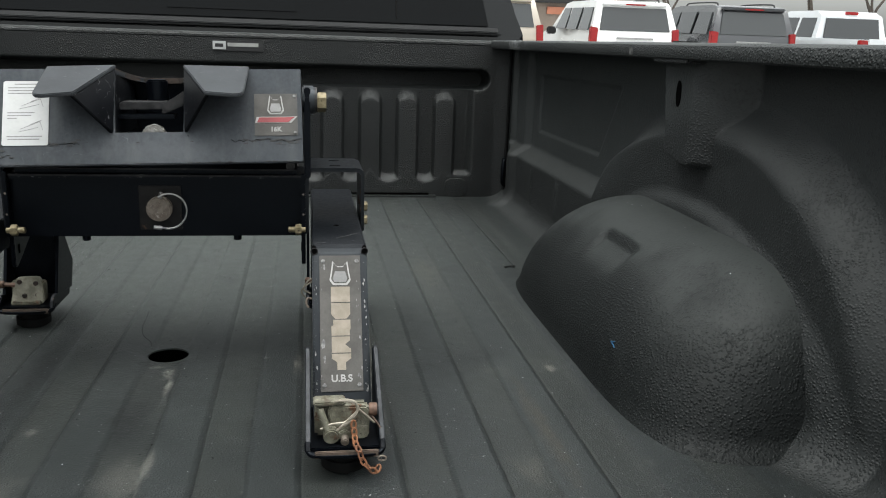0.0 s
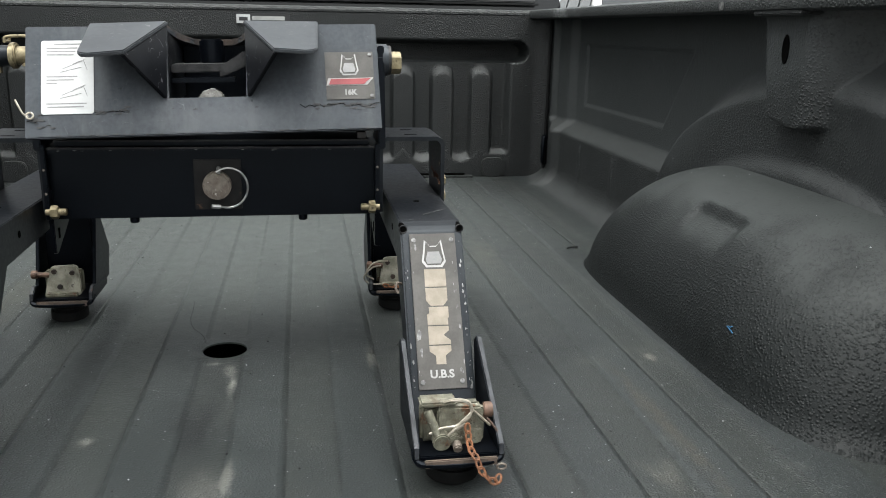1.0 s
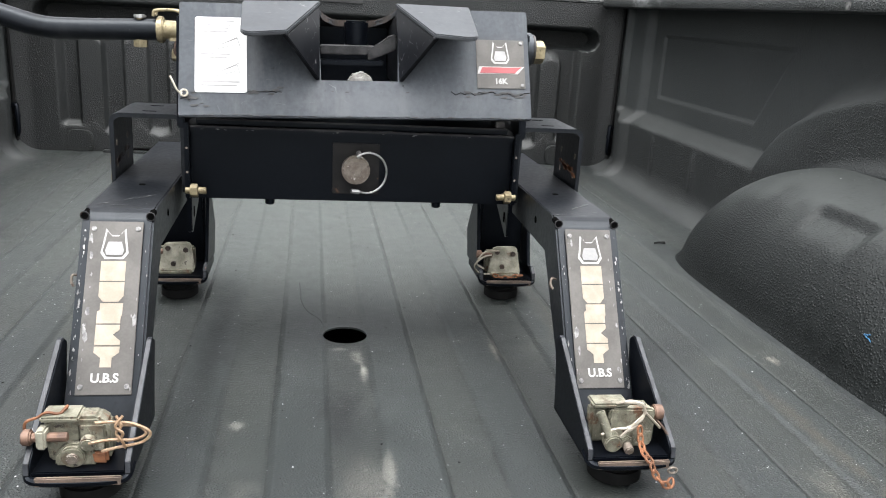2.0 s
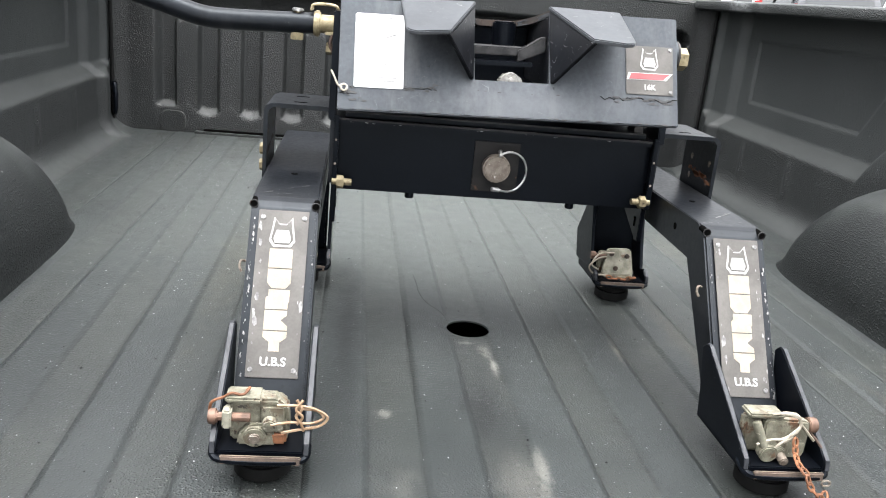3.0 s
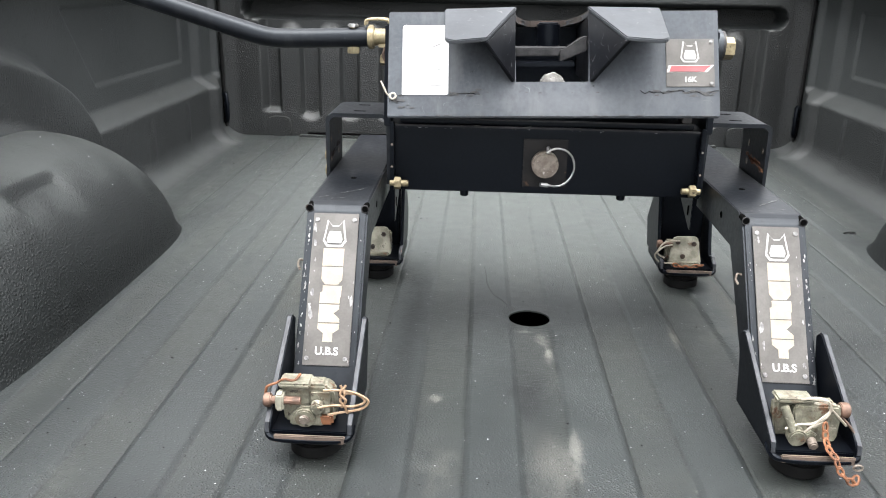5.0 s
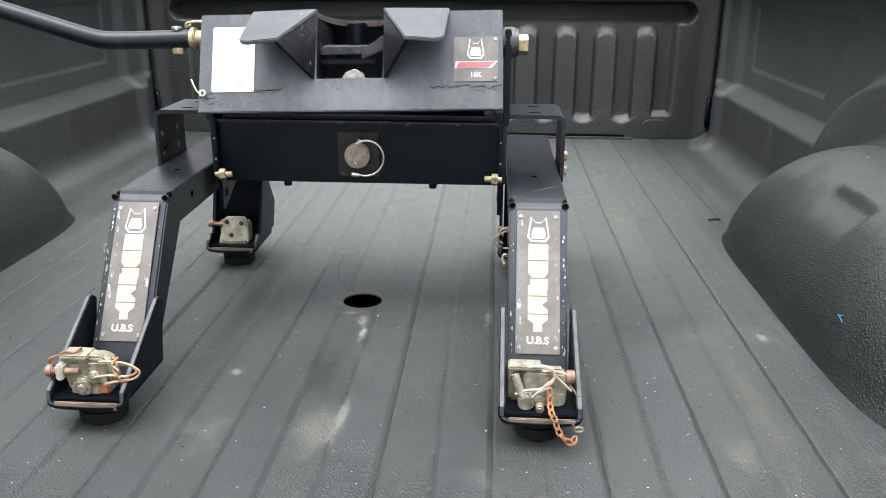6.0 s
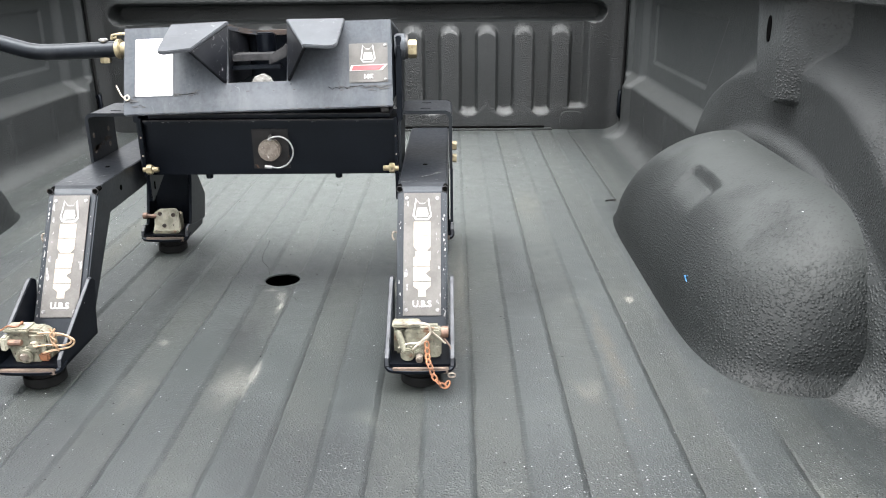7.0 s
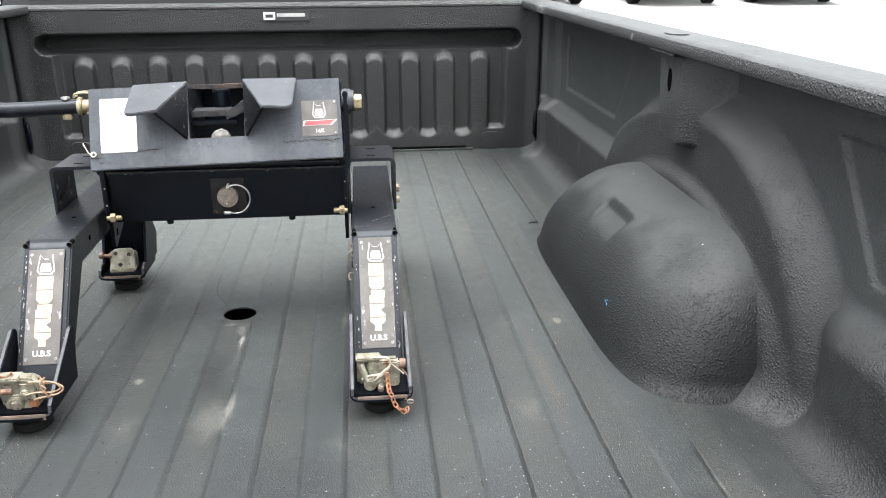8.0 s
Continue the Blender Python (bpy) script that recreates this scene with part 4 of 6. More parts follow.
part("jaw_block", box(bmesh.new(), (-0.045, 0.074, 0.31), (0.045, 0.082, 0.41), 0.001), STEEL, hitch)
latch_form = [(-0.013, 0.346), (0.017, 0.345), (0.018, 0.353), (0.012, 0.356), (0.008, 0.362), (-0.001, 0.3625), (-0.006, 0.358), (-0.013, 0.355)]
bm = prism(bmesh.new(), [(x, -0.076, z) for x, z in latch_form], (0, 0.016, 0), 0.002)
cyl(bm, (0.003, -0.080, 0.353), (0.003, -0.074, 0.353), 0.005, 6, 0.001)
part("jaw_latch", bm, LATCH, hitch, "pale scraped latch block")

# label, badge and small marks on the head
paper = part("instruction_label", prism(bmesh.new(), [on_face(x, s, 0.0004) for x, s in ((-0.187, 0.030), (-0.185, 0.028), (-0.131, 0.028), (-0.129, 0.030), (-0.129, 0.116), (-0.131, 0.118), (-0.185, 0.118), (-0.187, 0.116))], OUT * 0.0006), PAPER, hitch, "white paper instruction label")
rows = [(0.124, 0.030, -0.158), (0.119, 0.034, -0.164), (0.115, 0.032, -0.165), (0.111, 0.030, -0.166), (0.084, 0.034, -0.164), (0.080, 0.030, -0.166), (0.076, 0.012, -0.175), (0.051, 0.044, -0.159), (0.047, 0.040, -0.160)]
for s, w, c in rows:
    s = s - 0.011
    part("text_bar", prism(bmesh.new(), [on_face(c - w / 2, s, 0.0011), on_face(c + w / 2, s, 0.0011), on_face(c + w / 2, s + 0.0013, 0.0011), on_face(c - w / 2, s + 0.0013, 0.0011)], OUT * 0.0002), INK, paper)
for s0 in (0.079, 0.047):
    bm = bmesh.new()
    for a, b in (((-0.164, 0.004), (-0.140, 0.014)), ((-0.140, 0.014), (-0.136, 0.002)), ((-0.166, 0.0), (-0.142, 0.006)), ((-0.152, 0.010), (-0.138, 0.016))):
        tube(bm, [on_face(a[0], s0 + a[1], 0.0011), on_face(b[0], s0 + b[1], 0.0011)], 0.00028, 4)
    part("label_drawing", bm, INK, paper)
nplate = part("name_plate", prism(bmesh.new(), [on_face(x, s, 0.0004) for x, s in ((0.140, 0.038), (0.199, 0.038), (0.199, 0.099), (0.140, 0.099))], OUT * 0.0008, 0.0003), PLATE, hitch, "square brown-grey badge with red and white print")


def emblem_set(m, size, parent):
    """A plain shield with a two-pointed top: pale line, dark ground and a pale lower field."""
    up = (m.to_3x3() @ Vector((0, 0, 1)))
    shield = [(-0.30, 0.50), (-0.12, 0.28), (0.12, 0.28), (0.30, 0.50), (0.36, 0.05), (0.42, -0.30), (0.28, -0.50), (-0.28, -0.50), (-0.42, -0.30), (-0.36, 0.05)]
    for name, k, lift, mat in (("emblem", 1.0, 0.0, WHITE), ("emblem_inset", 0.84, 0.0005, PLATE)):
        part(name, prism(bmesh.new(), [m @ Vector((a * size * k, (b * k) * size, lift)) for a, b in shield], up * 0.0003), mat, parent)
    low = [(-0.24, -0.38), (0.24, -0.38), (0.28, -0.22), (0.20, 0.06), (-0.20, 0.06), (-0.28, -0.22)]
    part("emblem_field", prism(bmesh.new(), [m @ Vector((a * size, b * size, 0.0009)) for a, b in low], up * 0.0003), INK, parent)


base = FACE @ Matrix.Translation((0.169, 0.0825, 0.0013))
emblem_set(base, 0.0275, nplate)
part("mark_ground", prism(bmesh.new(), [FACE @ Vector((x, s, 0.0013)) for x, s in ((0.1405, 0.0560), (0.190, 0.0560), (0.1985, 0.0655), (0.186, 0.0652), (0.143, 0.0652))], OUT * 0.0002), WHITE, nplate)
mark = FACE @ Matrix.Translation((0.169, 0.0605, 0.0013))
part("maker_mark", prism(bmesh.new(), [mark @ Vector((p[0] * 0.98, p[1], 0.0004)) for p in ((-0.026, -0.0035, 0), (0.018, -0.0035, 0), (0.021, 0.0, 0), (0.027, 0.0042, 0), (0.012, 0.0036, 0), (-0.023, 0.0036, 0), (-0.0245, 0.0, 0))], OUT * 0.0004), RED, nplate, "red slanted maker's mark")
lettering("rating_lettering", "16K", 0.0092, WHITE, nplate, FACE @ Matrix.Translation((0.169, 0.0468, 0.0014)), 0.0004)
for x, s in ((0.195, 0.095), (0.195, 0.042)):
    part("rivet", cyl(bmesh.new(), on_face(x, s, 0.001), on_face(x, s, 0.003), 0.0022, 12, 0.0006), CHIP, nplate)
# flaking crust under the label and the badge
for x0, x1, s0, n, seed in ((-0.198, -0.184, 0.022, 9, 5), (-0.128, -0.09, 0.030, 12, 6), (0.125, 0.20, 0.030, 22, 7), (-0.19, -0.17, 0.012, 5, 8)):
    rnd = random.Random(seed)
    bm = bmesh.new()
    for _ in range(n):
        cx, cs, r = rnd.uniform(x0, x1), s0 + rnd.gauss(0, 0.0022), rnd.uniform(0.001, 0.0032)
        k = rnd.randint(5, 8)
        prism(bm, [on_face(cx + r * rnd.uniform(0.8, 2.2) * math.cos(i * 2 * math.pi / k), cs + r * 0.5 * rnd.uniform(0.4, 1.3) * math.sin(i * 2 * math.pi / k), 0.0001) for i in range(k)], OUT * rnd.uniform(0.0003, 0.0009))
    tagged(part("grease_crust", bm, GREASE, hitch, "flaking dark grease crust"), kind="stuff")
# the crust's torn edge
for x0, x1, s0, seed in ((0.108, 0.204, 0.0315, 15), (-0.128, -0.095, 0.0300, 16), (-0.203, -0.190, 0.0200, 17)):
    rnd = random.Random(seed)
    n = max(4, int((x1 - x0) / 0.0055))
    edge_line = [on_face(x0 + (x1 - x0) * k / n, s0 + rnd.uniform(-0.0022, 0.0022), 0.0002) for k in range(n + 1)]
    tagged(part("grease_edge", tube(bmesh.new(), edge_line, 0.00055, 5), RUBBER, hitch), kind="stuff")
bm = tube(bmesh.new(), curve_pts([on_face(-0.2, 0.025, 0.004), on_face(-0.205, 0.028, 0.006), on_face(-0.209, 0.036, 0.008), on_face(-0.213, 0.044, 0.008)], 5), 0.0012, 6)
tube(bm, [on_face(-0.198 + 0.0038 * math.cos(k * math.pi / 5), 0.0255 + 0.0038 * math.sin(k * math.pi / 5), 0.005) for k in range(10)], 0.0013, 6, True)
part("hairpin_clip", bm, WIRE, hitch)
# the head rocks on its pivot and rests a little askew
ROCK = Matrix.Translation((0, 0, 0.33)) @ Matrix.Rotation(radians(-1.5), 4, "Y") @ Matrix.Translation((0, 0, -0.33))
for ob in hitch.children_recursive:
    ob.data.transform(ROCK)

# pivot on one end, lever socket on the other
part("pivot_tube", cyl(bmesh.new(), (0.204, -0.012, 0.396), (0.222, -0.012, 0.396), 0.021, 28, 0.002), HEAD, hitch)
part("pivot_washer", cyl(bmesh.new(), (0.222, -0.012, 0.396), (0.2255, -0.012, 0.396), 0.019, 28, 0.0008), EDGE, hitch)
part("pivot_bolt", cyl(bmesh.new(), (0.2255, -0.012, 0.393), (0.239, -0.012, 0.393), 0.0145, 6, 0.001), ZINC, hitch, "yellow zinc hex bolt")
arm_pts = [(-0.03, 0.415), (0.01, 0.415), (0.02, 0.38), (0.018, 0.33), (0.0, 0.295), (-0.02, 0.285), (-0.05, 0.285), (-0.045, 0.33), (-0.036, 0.38)]
for s in (-1, 1):
    part("pivot_arm", prism(bmesh.new(), [(s * 0.2065, y, z) for y, z in arm_pts], (s * 0.009, 0, 0), 0.0015), STEEL, hitch)
part("lever_socket", cyl(bmesh.new(), (-0.206, -0.012, 0.397), (-0.236, -0.012, 0.397), 0.0112, 20, 0.001), ZINC, hitch, "yellow zinc lever socket")
part("socket_collar", cyl(bmesh.new(), (-0.232, -0.012, 0.397), (-0.240, -0.012, 0.397), 0.0158, 24, 0.0015), ZINC, hitch)
part("socket_fork", box(bmesh.new(), (-0.226, -0.022, 0.3845), (-0.207, -0.002, 0.3885), 0.001), ZINC, hitch)
for y in (-0.021, -0.004):
    part("latch_wire", tube(bmesh.new(), curve_pts([(-0.243, y, 0.4140), (-0.241, y, 0.4190), (-0.228, y, 0.4205), (-0.214, y, 0.4190), (-0.209, y, 0.4100)], 6), 0.0018, 8), ZINC, hitch)
part("latch_bar", cyl(bmesh.new(), (-0.243, -0.022, 0.4140), (-0.243, -0.003, 0.4140), 0.0018, 8), ZINC, hitch)
part("lever_bolt", cyl(bmesh.new(), (-0.260, -0.012, 0.379), (-0.260, -0.012, 0.4115), 0.0042, 10, 0.0006), ZINC, hitch)
part("bolt_cap", cyl(bmesh.new(), (-0.260, -0.012, 0.4095), (-0.260, -0.012, 0.4135), 0.0075, 14, 0.0012), RING, hitch)
part("lever_nut", cyl(bmesh.new(), (-0.260, -0.012, 0.3755), (-0.260, -0.012, 0.3845), 0.0088, 6, 0.0008), ZINC, hitch)
part("lower_nut", cyl(bmesh.new(), (-0.212, -0.012, 0.368), (-0.224, -0.012, 0.368), 0.0075, 6, 0.0008), ZINC, hitch)
part("socket_strap", tube(bmesh.new(), curve_pts([(-0.216, -0.020, 0.386), (-0.219, -0.022, 0.374), (-0.213, -0.022, 0.362), (-0.209, -0.018, 0.350)], 6), 0.0022, 8), BROWN, hitch)
bend = curve_pts([(-0.234, -0.012, 0.397), (-0.27, -0.012, 0.3955), (-0.34, -0.012, 0.393), (-0.372, -0.012, 0.394), (-0.405, -0.012, 0.402), (-0.50, -0.012, 0.430), (-0.60, -0.012, 0.459)], 8)
part("release_lever", tube(bmesh.new(), bend, 0.0128, 18), ARM, hitch, "bent black release lever")

# cross beam
bm = box(bmesh.new(), (-0.206, -0.040, 0.197), (0.206, -0.033, 0.281), 0.0008)
part("beam_web", bm, STEEL, hitch)
part("beam_flange", box(bmesh.new(), (-0.2085, -0.047, 0.281), (0.2085, 0.05, 0.288), 0.0012), STEEL, hitch)
part("flange_wear", box(bmesh.new(), (-0.2084, -0.0476, 0.2858), (0.2084, -0.0466, 0.2884), 0.0004), WORN, hitch, "scraped flange edge")
part("flange_wear", box(bmesh.new(), (-0.1948, -0.0366, 0.2938), (0.1948, -0.0358, 0.2962), 0.0003), WORN, hitch, "scraped flange edge")
part("beam_back", box(bmesh.new(), (-0.206, 0.043, 0.197), (0.206, 0.05, 0.2805), 0.0008), STEEL, hitch)
part("beam_bottom", box(bmesh.new(), (-0.206, -0.0325, 0.197), (0.206, 0.0425, 0.203), 0.0008), STEEL, hitch)
part("pivot_cradle", box(bmesh.new(), (-0.195, -0.036, 0.2885), (0.195, 0.045, 0.296), 0.001), STEEL, hitch)
for s in (-1, 1):
    part("cradle_post", box(bmesh.new(), (s * 0.186 - 0.006, -0.03, 0.288), (s * 0.186 + 0.006, 0.0, 0.304), 0.001), EDGE, hitch)
    part("under_bolt", cyl(bmesh.new(), (s * 0.107, -0.03, 0.189), (s * 0.107, -0.03, 0.198), 0.006, 12, 0.001), STEEL, hitch)
part("pin_plate", box(bmesh.new(), (-0.029, -0.0425, 0.207), (0.030, -0.0402, 0.272), 0.0006), PIN_PLATE, hitch, "rust-stained square plate")
part("lock_pin", cyl(bmesh.new(), (0.0, -0.040, 0.2395), (0.0, -0.056, 0.2395), 0.0178, 28, 0.0025), PIN, hitch, "weathered round lock pin")
ring_pts = [(0.0145 + 0.024 * math.cos(a), -0.060 + 0.006 * math.cos(a), 0.238 + 0.0255 * math.sin(a)) for a in [radians(d) for d in range(-125, 126, 10)]]
bm = tube(bmesh.new(), ring_pts, 0.0014, 6)
cyl(bm, (0.003, -0.058, 0.258), (0.003, -0.05, 0.262), 0.003, 8)
cyl(bm, (-0.006, -0.066, 0.216), (0.004, -0.062, 0.214), 0.0028, 8)
part("pin_clip_ring", bm, RING, hitch, "bright spring wire ring")


chips(hitch, (-0.2085, -0.0472, 0.284), (0.2085, -0.0472, 0.284), (0, 0, 1), (0, -1, 0), 26, 3, 0.0011, 3.0)
chips(hitch, (-0.2085, -0.0465, 0.2882), (0.2085, -0.0465, 0.2882), (0, 1, 0), (0, 0, 1), 30, 4, 0.0014, 3.5)
# end brackets, arms, legs and feet
LEGX = 0.2515
AW = 0.0355           # half width of arm and leg
SL = Vector((0, -0.088, -0.135)).normalized()   # down the leg's face
SN = Vector((0, SL.z, -SL.y))
SN = SN if SN.y < 0 else -SN
L0 = Vector((0, -0.211, 0.222))


def chain(bm, pts, link=0.0042, r=0.0011):
    line = curve_pts(pts, 24)
    total, last, flip = 0.0, line[0], 0
    for k in range(1, len(line)):
        total += (line[k] - last).length
        last = line[k]
        if total >= link * 1.5:
            d = (line[k] - line[k - 2]).normalized()
            side = d.cross(Vector((0, 0, 1) if flip else (0.3, -1, 0.2))).normalized()
            c = line[k]
            tube(bm, [c + d * link * math.cos(a) + side * link * 0.55 * math.sin(a) for a in [i * math.pi / 5 for i in range(10)]], r, 5, True)
            total, flip = 0.0, 1 - flip
    return bm


def clamp_block(x, y, z, style, wires, cable, rust_chain):
    """Cast clamp on a foot tray with bolt, bosses, cable and chain; "boss" has its bolt on the -x side, "plate" on the +x side, "flat" is a bare bolted plate."""
    if style == "boss":
        body = [(-0.022, 0.0), (0.022, 0.0), (0.024, 0.010), (0.022, 0.030), (0.014, 0.036), (-0.006, 0.036), (-0.012, 0.033), (-0.024, 0.033), (-0.023, 0.014)]
        blk = part("clamp_block", prism(bmesh.new(), [(x + a, y - 0.006, z + b) for a, b in body], (0, 0.018, 0), 0.002), CAST, hitch, "weathered grey-green cast clamp")
        part("clamp_ledge", box(bmesh.new(), (x - 0.026, y - 0.010, z + 0.0335), (x + 0.002, y + 0.012, z + 0.038), 0.0015), CAST, blk)
        part("clamp_plate", box(bmesh.new(), (x + 0.001, y - 0.0105, z + 0.008), (x + 0.021, y - 0.0065, z + 0.033), 0.002), CAST, blk)
        part("clamp_skirt", prism(bmesh.new(), [(x + a, y - 0.0065, z + b) for a, b in ((-0.016, 0.0), (0.014, 0.0), (0.012, 0.012), (0.004, 0.018), (-0.008, 0.017), (-0.015, 0.010))], (0, -0.007, 0), 0.0015), CAST, blk)
        part("boss", cyl(bmesh.new(), (x - 0.002, y - 0.013, z + 0.009), (x - 0.002, y - 0.0175, z + 0.0088), 0.0088, 20, 0.0012), CAST, blk)
        part("boss_pin", cyl(bmesh.new(), (x - 0.002, y - 0.0170, z + 0.009), (x - 0.002, y - 0.020, z + 0.0085), 0.0046, 14, 0.0008), PIN, blk)
        part("side_stud", cyl(bmesh.new(), (x + 0.009, y - 0.0105, z + 0.020), (x + 0.009, y - 0.018, z + 0.019), 0.0058, 16, 0.0012), CAST, blk)
        part("rust_crust", box(bmesh.new(), (x + 0.008, y - 0.0125, z + 0.0002), (x + 0.022, y - 0.0068, z + 0.011), 0.002), RUST, blk)
        part("clamp_bolt", cyl(bmesh.new(), (x - 0.006, y - 0.011, z + 0.023), (x - 0.036, y - 0.011, z + 0.023), 0.0036, 10, 0.0005), BOLT, blk)
        part("bolt_head", cyl(bmesh.new(), (x - 0.031, y - 0.011, z + 0.023), (x - 0.038, y - 0.011, z + 0.023), 0.0062, 14, 0.0012), BOLT, blk)
        part("lock_nut", box(bmesh.new(), (x - 0.027, y - 0.018, z + 0.0155), (x - 0.020, y - 0.005, z + 0.0310), 0.0015), PALE_CAST, blk)
    elif style == "flat":
        blk = part("clamp_block", box(bmesh.new(), (x - 0.024, y + 0.002, z), (x + 0.022, y + 0.014, z + 0.030), 0.002), CAST, hitch, "weathered pale cast clamp with a bolted plate")
        part("clamp_plate", prism(bmesh.new(), [(x + a, y - 0.012 + b * 0.25, z + b) for a, b in ((-0.022, 0.001), (0.021, 0.0), (0.023, 0.004), (0.018, 0.036), (0.014, 0.038), (-0.012, 0.037), (-0.016, 0.034))], (0, 0.006, 0), 0.0012), PALE_CAST, blk)
        for a, b in ((-0.003, 0.012), (0.012, 0.029), (-0.010, 0.031)):
            part("plate_bolt", cyl(bmesh.new(), (x + a, y - 0.0115 + b * 0.25, z + b), (x + a, y - 0.0150 + b * 0.25, z + b), 0.0034, 8, 0.0006), DULL_RUST, blk)
        part("clamp_foot", box(bmesh.new(), (x - 0.020, y - 0.018, z), (x + 0.020, y - 0.006, z + 0.005), 0.0015), CAST, blk)
        part("clamp_bolt", cyl(bmesh.new(), (x - 0.016, y - 0.003, z + 0.026), (x - 0.034, y - 0.003, z + 0.027), 0.0034, 10, 0.0005), BOLT, blk)
        part("bolt_head", cyl(bmesh.new(), (x - 0.031, y - 0.003, z + 0.027), (x - 0.038, y - 0.003, z + 0.0272), 0.0056, 12, 0.0008), BOLT, blk)
    else:
        blk = part("clamp_block", box(bmesh.new(), (x - 0.026, y + 0.002, z), (x + 0.026, y + 0.014, z + 0.034), 0.003), CAST, hitch, "weathered grey-green cast clamp")
        part("clamp_plate", prism(bmesh.new(), [(x + a, y - 0.007, z + b) for a, b in ((-0.013, 0.002), (-0.010, 0.0), (0.024, 0.0), (0.027, 0.003), (0.028, 0.031), (0.025, 0.035), (-0.010, 0.036), (-0.013, 0.033))], (0, 0.0085, 0), 0.002), CAST, blk)
        part("clamp_ledge", box(bmesh.new(), (x - 0.027, y - 0.006, z + 0.0352), (x + 0.004, y + 0.013, z + 0.0395), 0.0015), CAST, blk)
        part("post", cyl(bmesh.new(), (x - 0.012, y - 0.014, z + 0.010), (x - 0.021, y - 0.006, z + 0.033), 0.0038, 12, 0.0006), CAST, blk)
        part("boss", cyl(bmesh.new(), (x - 0.010, y - 0.007, z + 0.009), (x - 0.010, y - 0.017, z + 0.008), 0.0078, 18, 0.0012), CAST, blk)
        part("nut", cyl(bmesh.new(), (x + 0.003, y - 0.006, z + 0.006), (x + 0.003, y - 0.011, z + 0.006), 0.0062, 6, 0.001), CAST, blk)
        part("stud", cyl(bmesh.new(), (x + 0.003, y - 0.011, z + 0.005), (x + 0.003, y - 0.020, z + 0.003), 0.0040, 12, 0.001), PIN, blk)
        part("clamp_bolt", cyl(bmesh.new(), (x + 0.018, y - 0.001, z + 0.029), (x + 0.029, y - 0.001, z + 0.029), 0.0042, 10, 0.0005), PIN, blk)
        part("bolt_head", cyl(bmesh.new(), (x + 0.027, y - 0.001, z + 0.029), (x + 0.035, y - 0.001, z + 0.029), 0.0066, 14, 0.0008), BOLT, blk)
    for pts in wires:
        part("cable", tube(bmesh.new(), curve_pts([(x + a, y + b, z + c) for a, b, c in pts], 7), 0.0012, 6), cable, blk)
    if rust_chain:
        part("chain", chain(bmesh.new(), [(x + a, y + b, z + c) for a, b, c in rust_chain]), RUST, blk, "orange rusty chain")
    grow = Matrix.Translation((x, y, z)) @ Matrix.Scale(1.17, 4) @ Matrix.Translation((-x, -y, -z))
    for ob in [blk] + list(blk.children):
        ob.data.transform(grow)
    return blk


def foot(x, y_lip, y_back, z, lean):
    """Tray with raised sides, worn lip and a round rubber pad. y_lip faces the tailgate."""
    w = 0.0445
    bm = box(bmesh.new(), (x - w, y_lip, z), (x + w, y_back, z + 0.005), 0.001)
    part("foot_tray", bm, STEEL, hitch)
    part("tray_lip", box(bmesh.new(), (x - w + 0.010, y_lip - 0.0072, z - 0.0050), (x + w - 0.007, y_lip - 0.0035, z + 0.0035), 0.001), LIP, hitch, "scraped brown lip")
    for s in (-1, 1):
        prof = [(y_lip + 0.002, z - 0.001), (y_back, z - 0.001)] + [(y_back + a, z + b) for a, b in lean] + [(y_lip + 0.012, z + 0.022), (y_lip - 0.001, z + 0.014), (y_lip - 0.003, z + 0.004)]
        part("foot_side", prism(bmesh.new(), [(x + s * w, yy, zz) for yy, zz in prof], (-s * 0.0062, 0, 0), 0.0012), STEEL, hitch, "black side plate with bare scraped edges")
        for a, b in zip(prof[2:], prof[3:]):
            run = Vector((0, b[0] - a[0], b[1] - a[1]))
            off = Vector((0, -run.z, run.y)).normalized()
            off = off if off.z > 0 or (off.z > -0.3 and off.y < 0) else -off
            p0, p1 = Vector((x + s * (w - 0.0006), *a)), Vector((x + s * (w - 0.0006), *b))
            side = Vector((-s * 0.0044, 0, 0))
            part("bare_edge", prism(bmesh.new(), [p0 - off * 0.001, p1 - off * 0.001, p1 - off * 0.001 + side, p0 - off * 0.001 + side], off * 0.0014, 0.0003), SIDE_EDGE, hitch)
    rim = curve_pts([(x - w + 0.002, y_lip + 0.012, z + 0.006), (x - w + 0.003, y_lip, z + 0.001), (x - w + 0.012, y_lip - 0.004, z - 0.002), (x, y_lip - 0.0045, z - 0.003), (x + w - 0.012, y_lip - 0.004, z - 0.002), (x + w - 0.003, y_lip, z + 0.001), (x + w - 0.002, y_lip + 0.012, z + 0.006)], 5)
    part("tray_rim", tube(bmesh.new(), rim, 0.0036, 8), STEEL, hitch)
    yc = y_lip + 0.037
    bm = cyl(bmesh.new(), (x, yc, -0.004), (x, yc, 0.016), 0.027, 28, 0.004)
    cyl(bm, (x, yc, 0.014), (x, yc, z + 0.001), 0.022, 24, 0.002)
    part("foot_pad", bm, RUBBER, hitch, "black round foot pad")


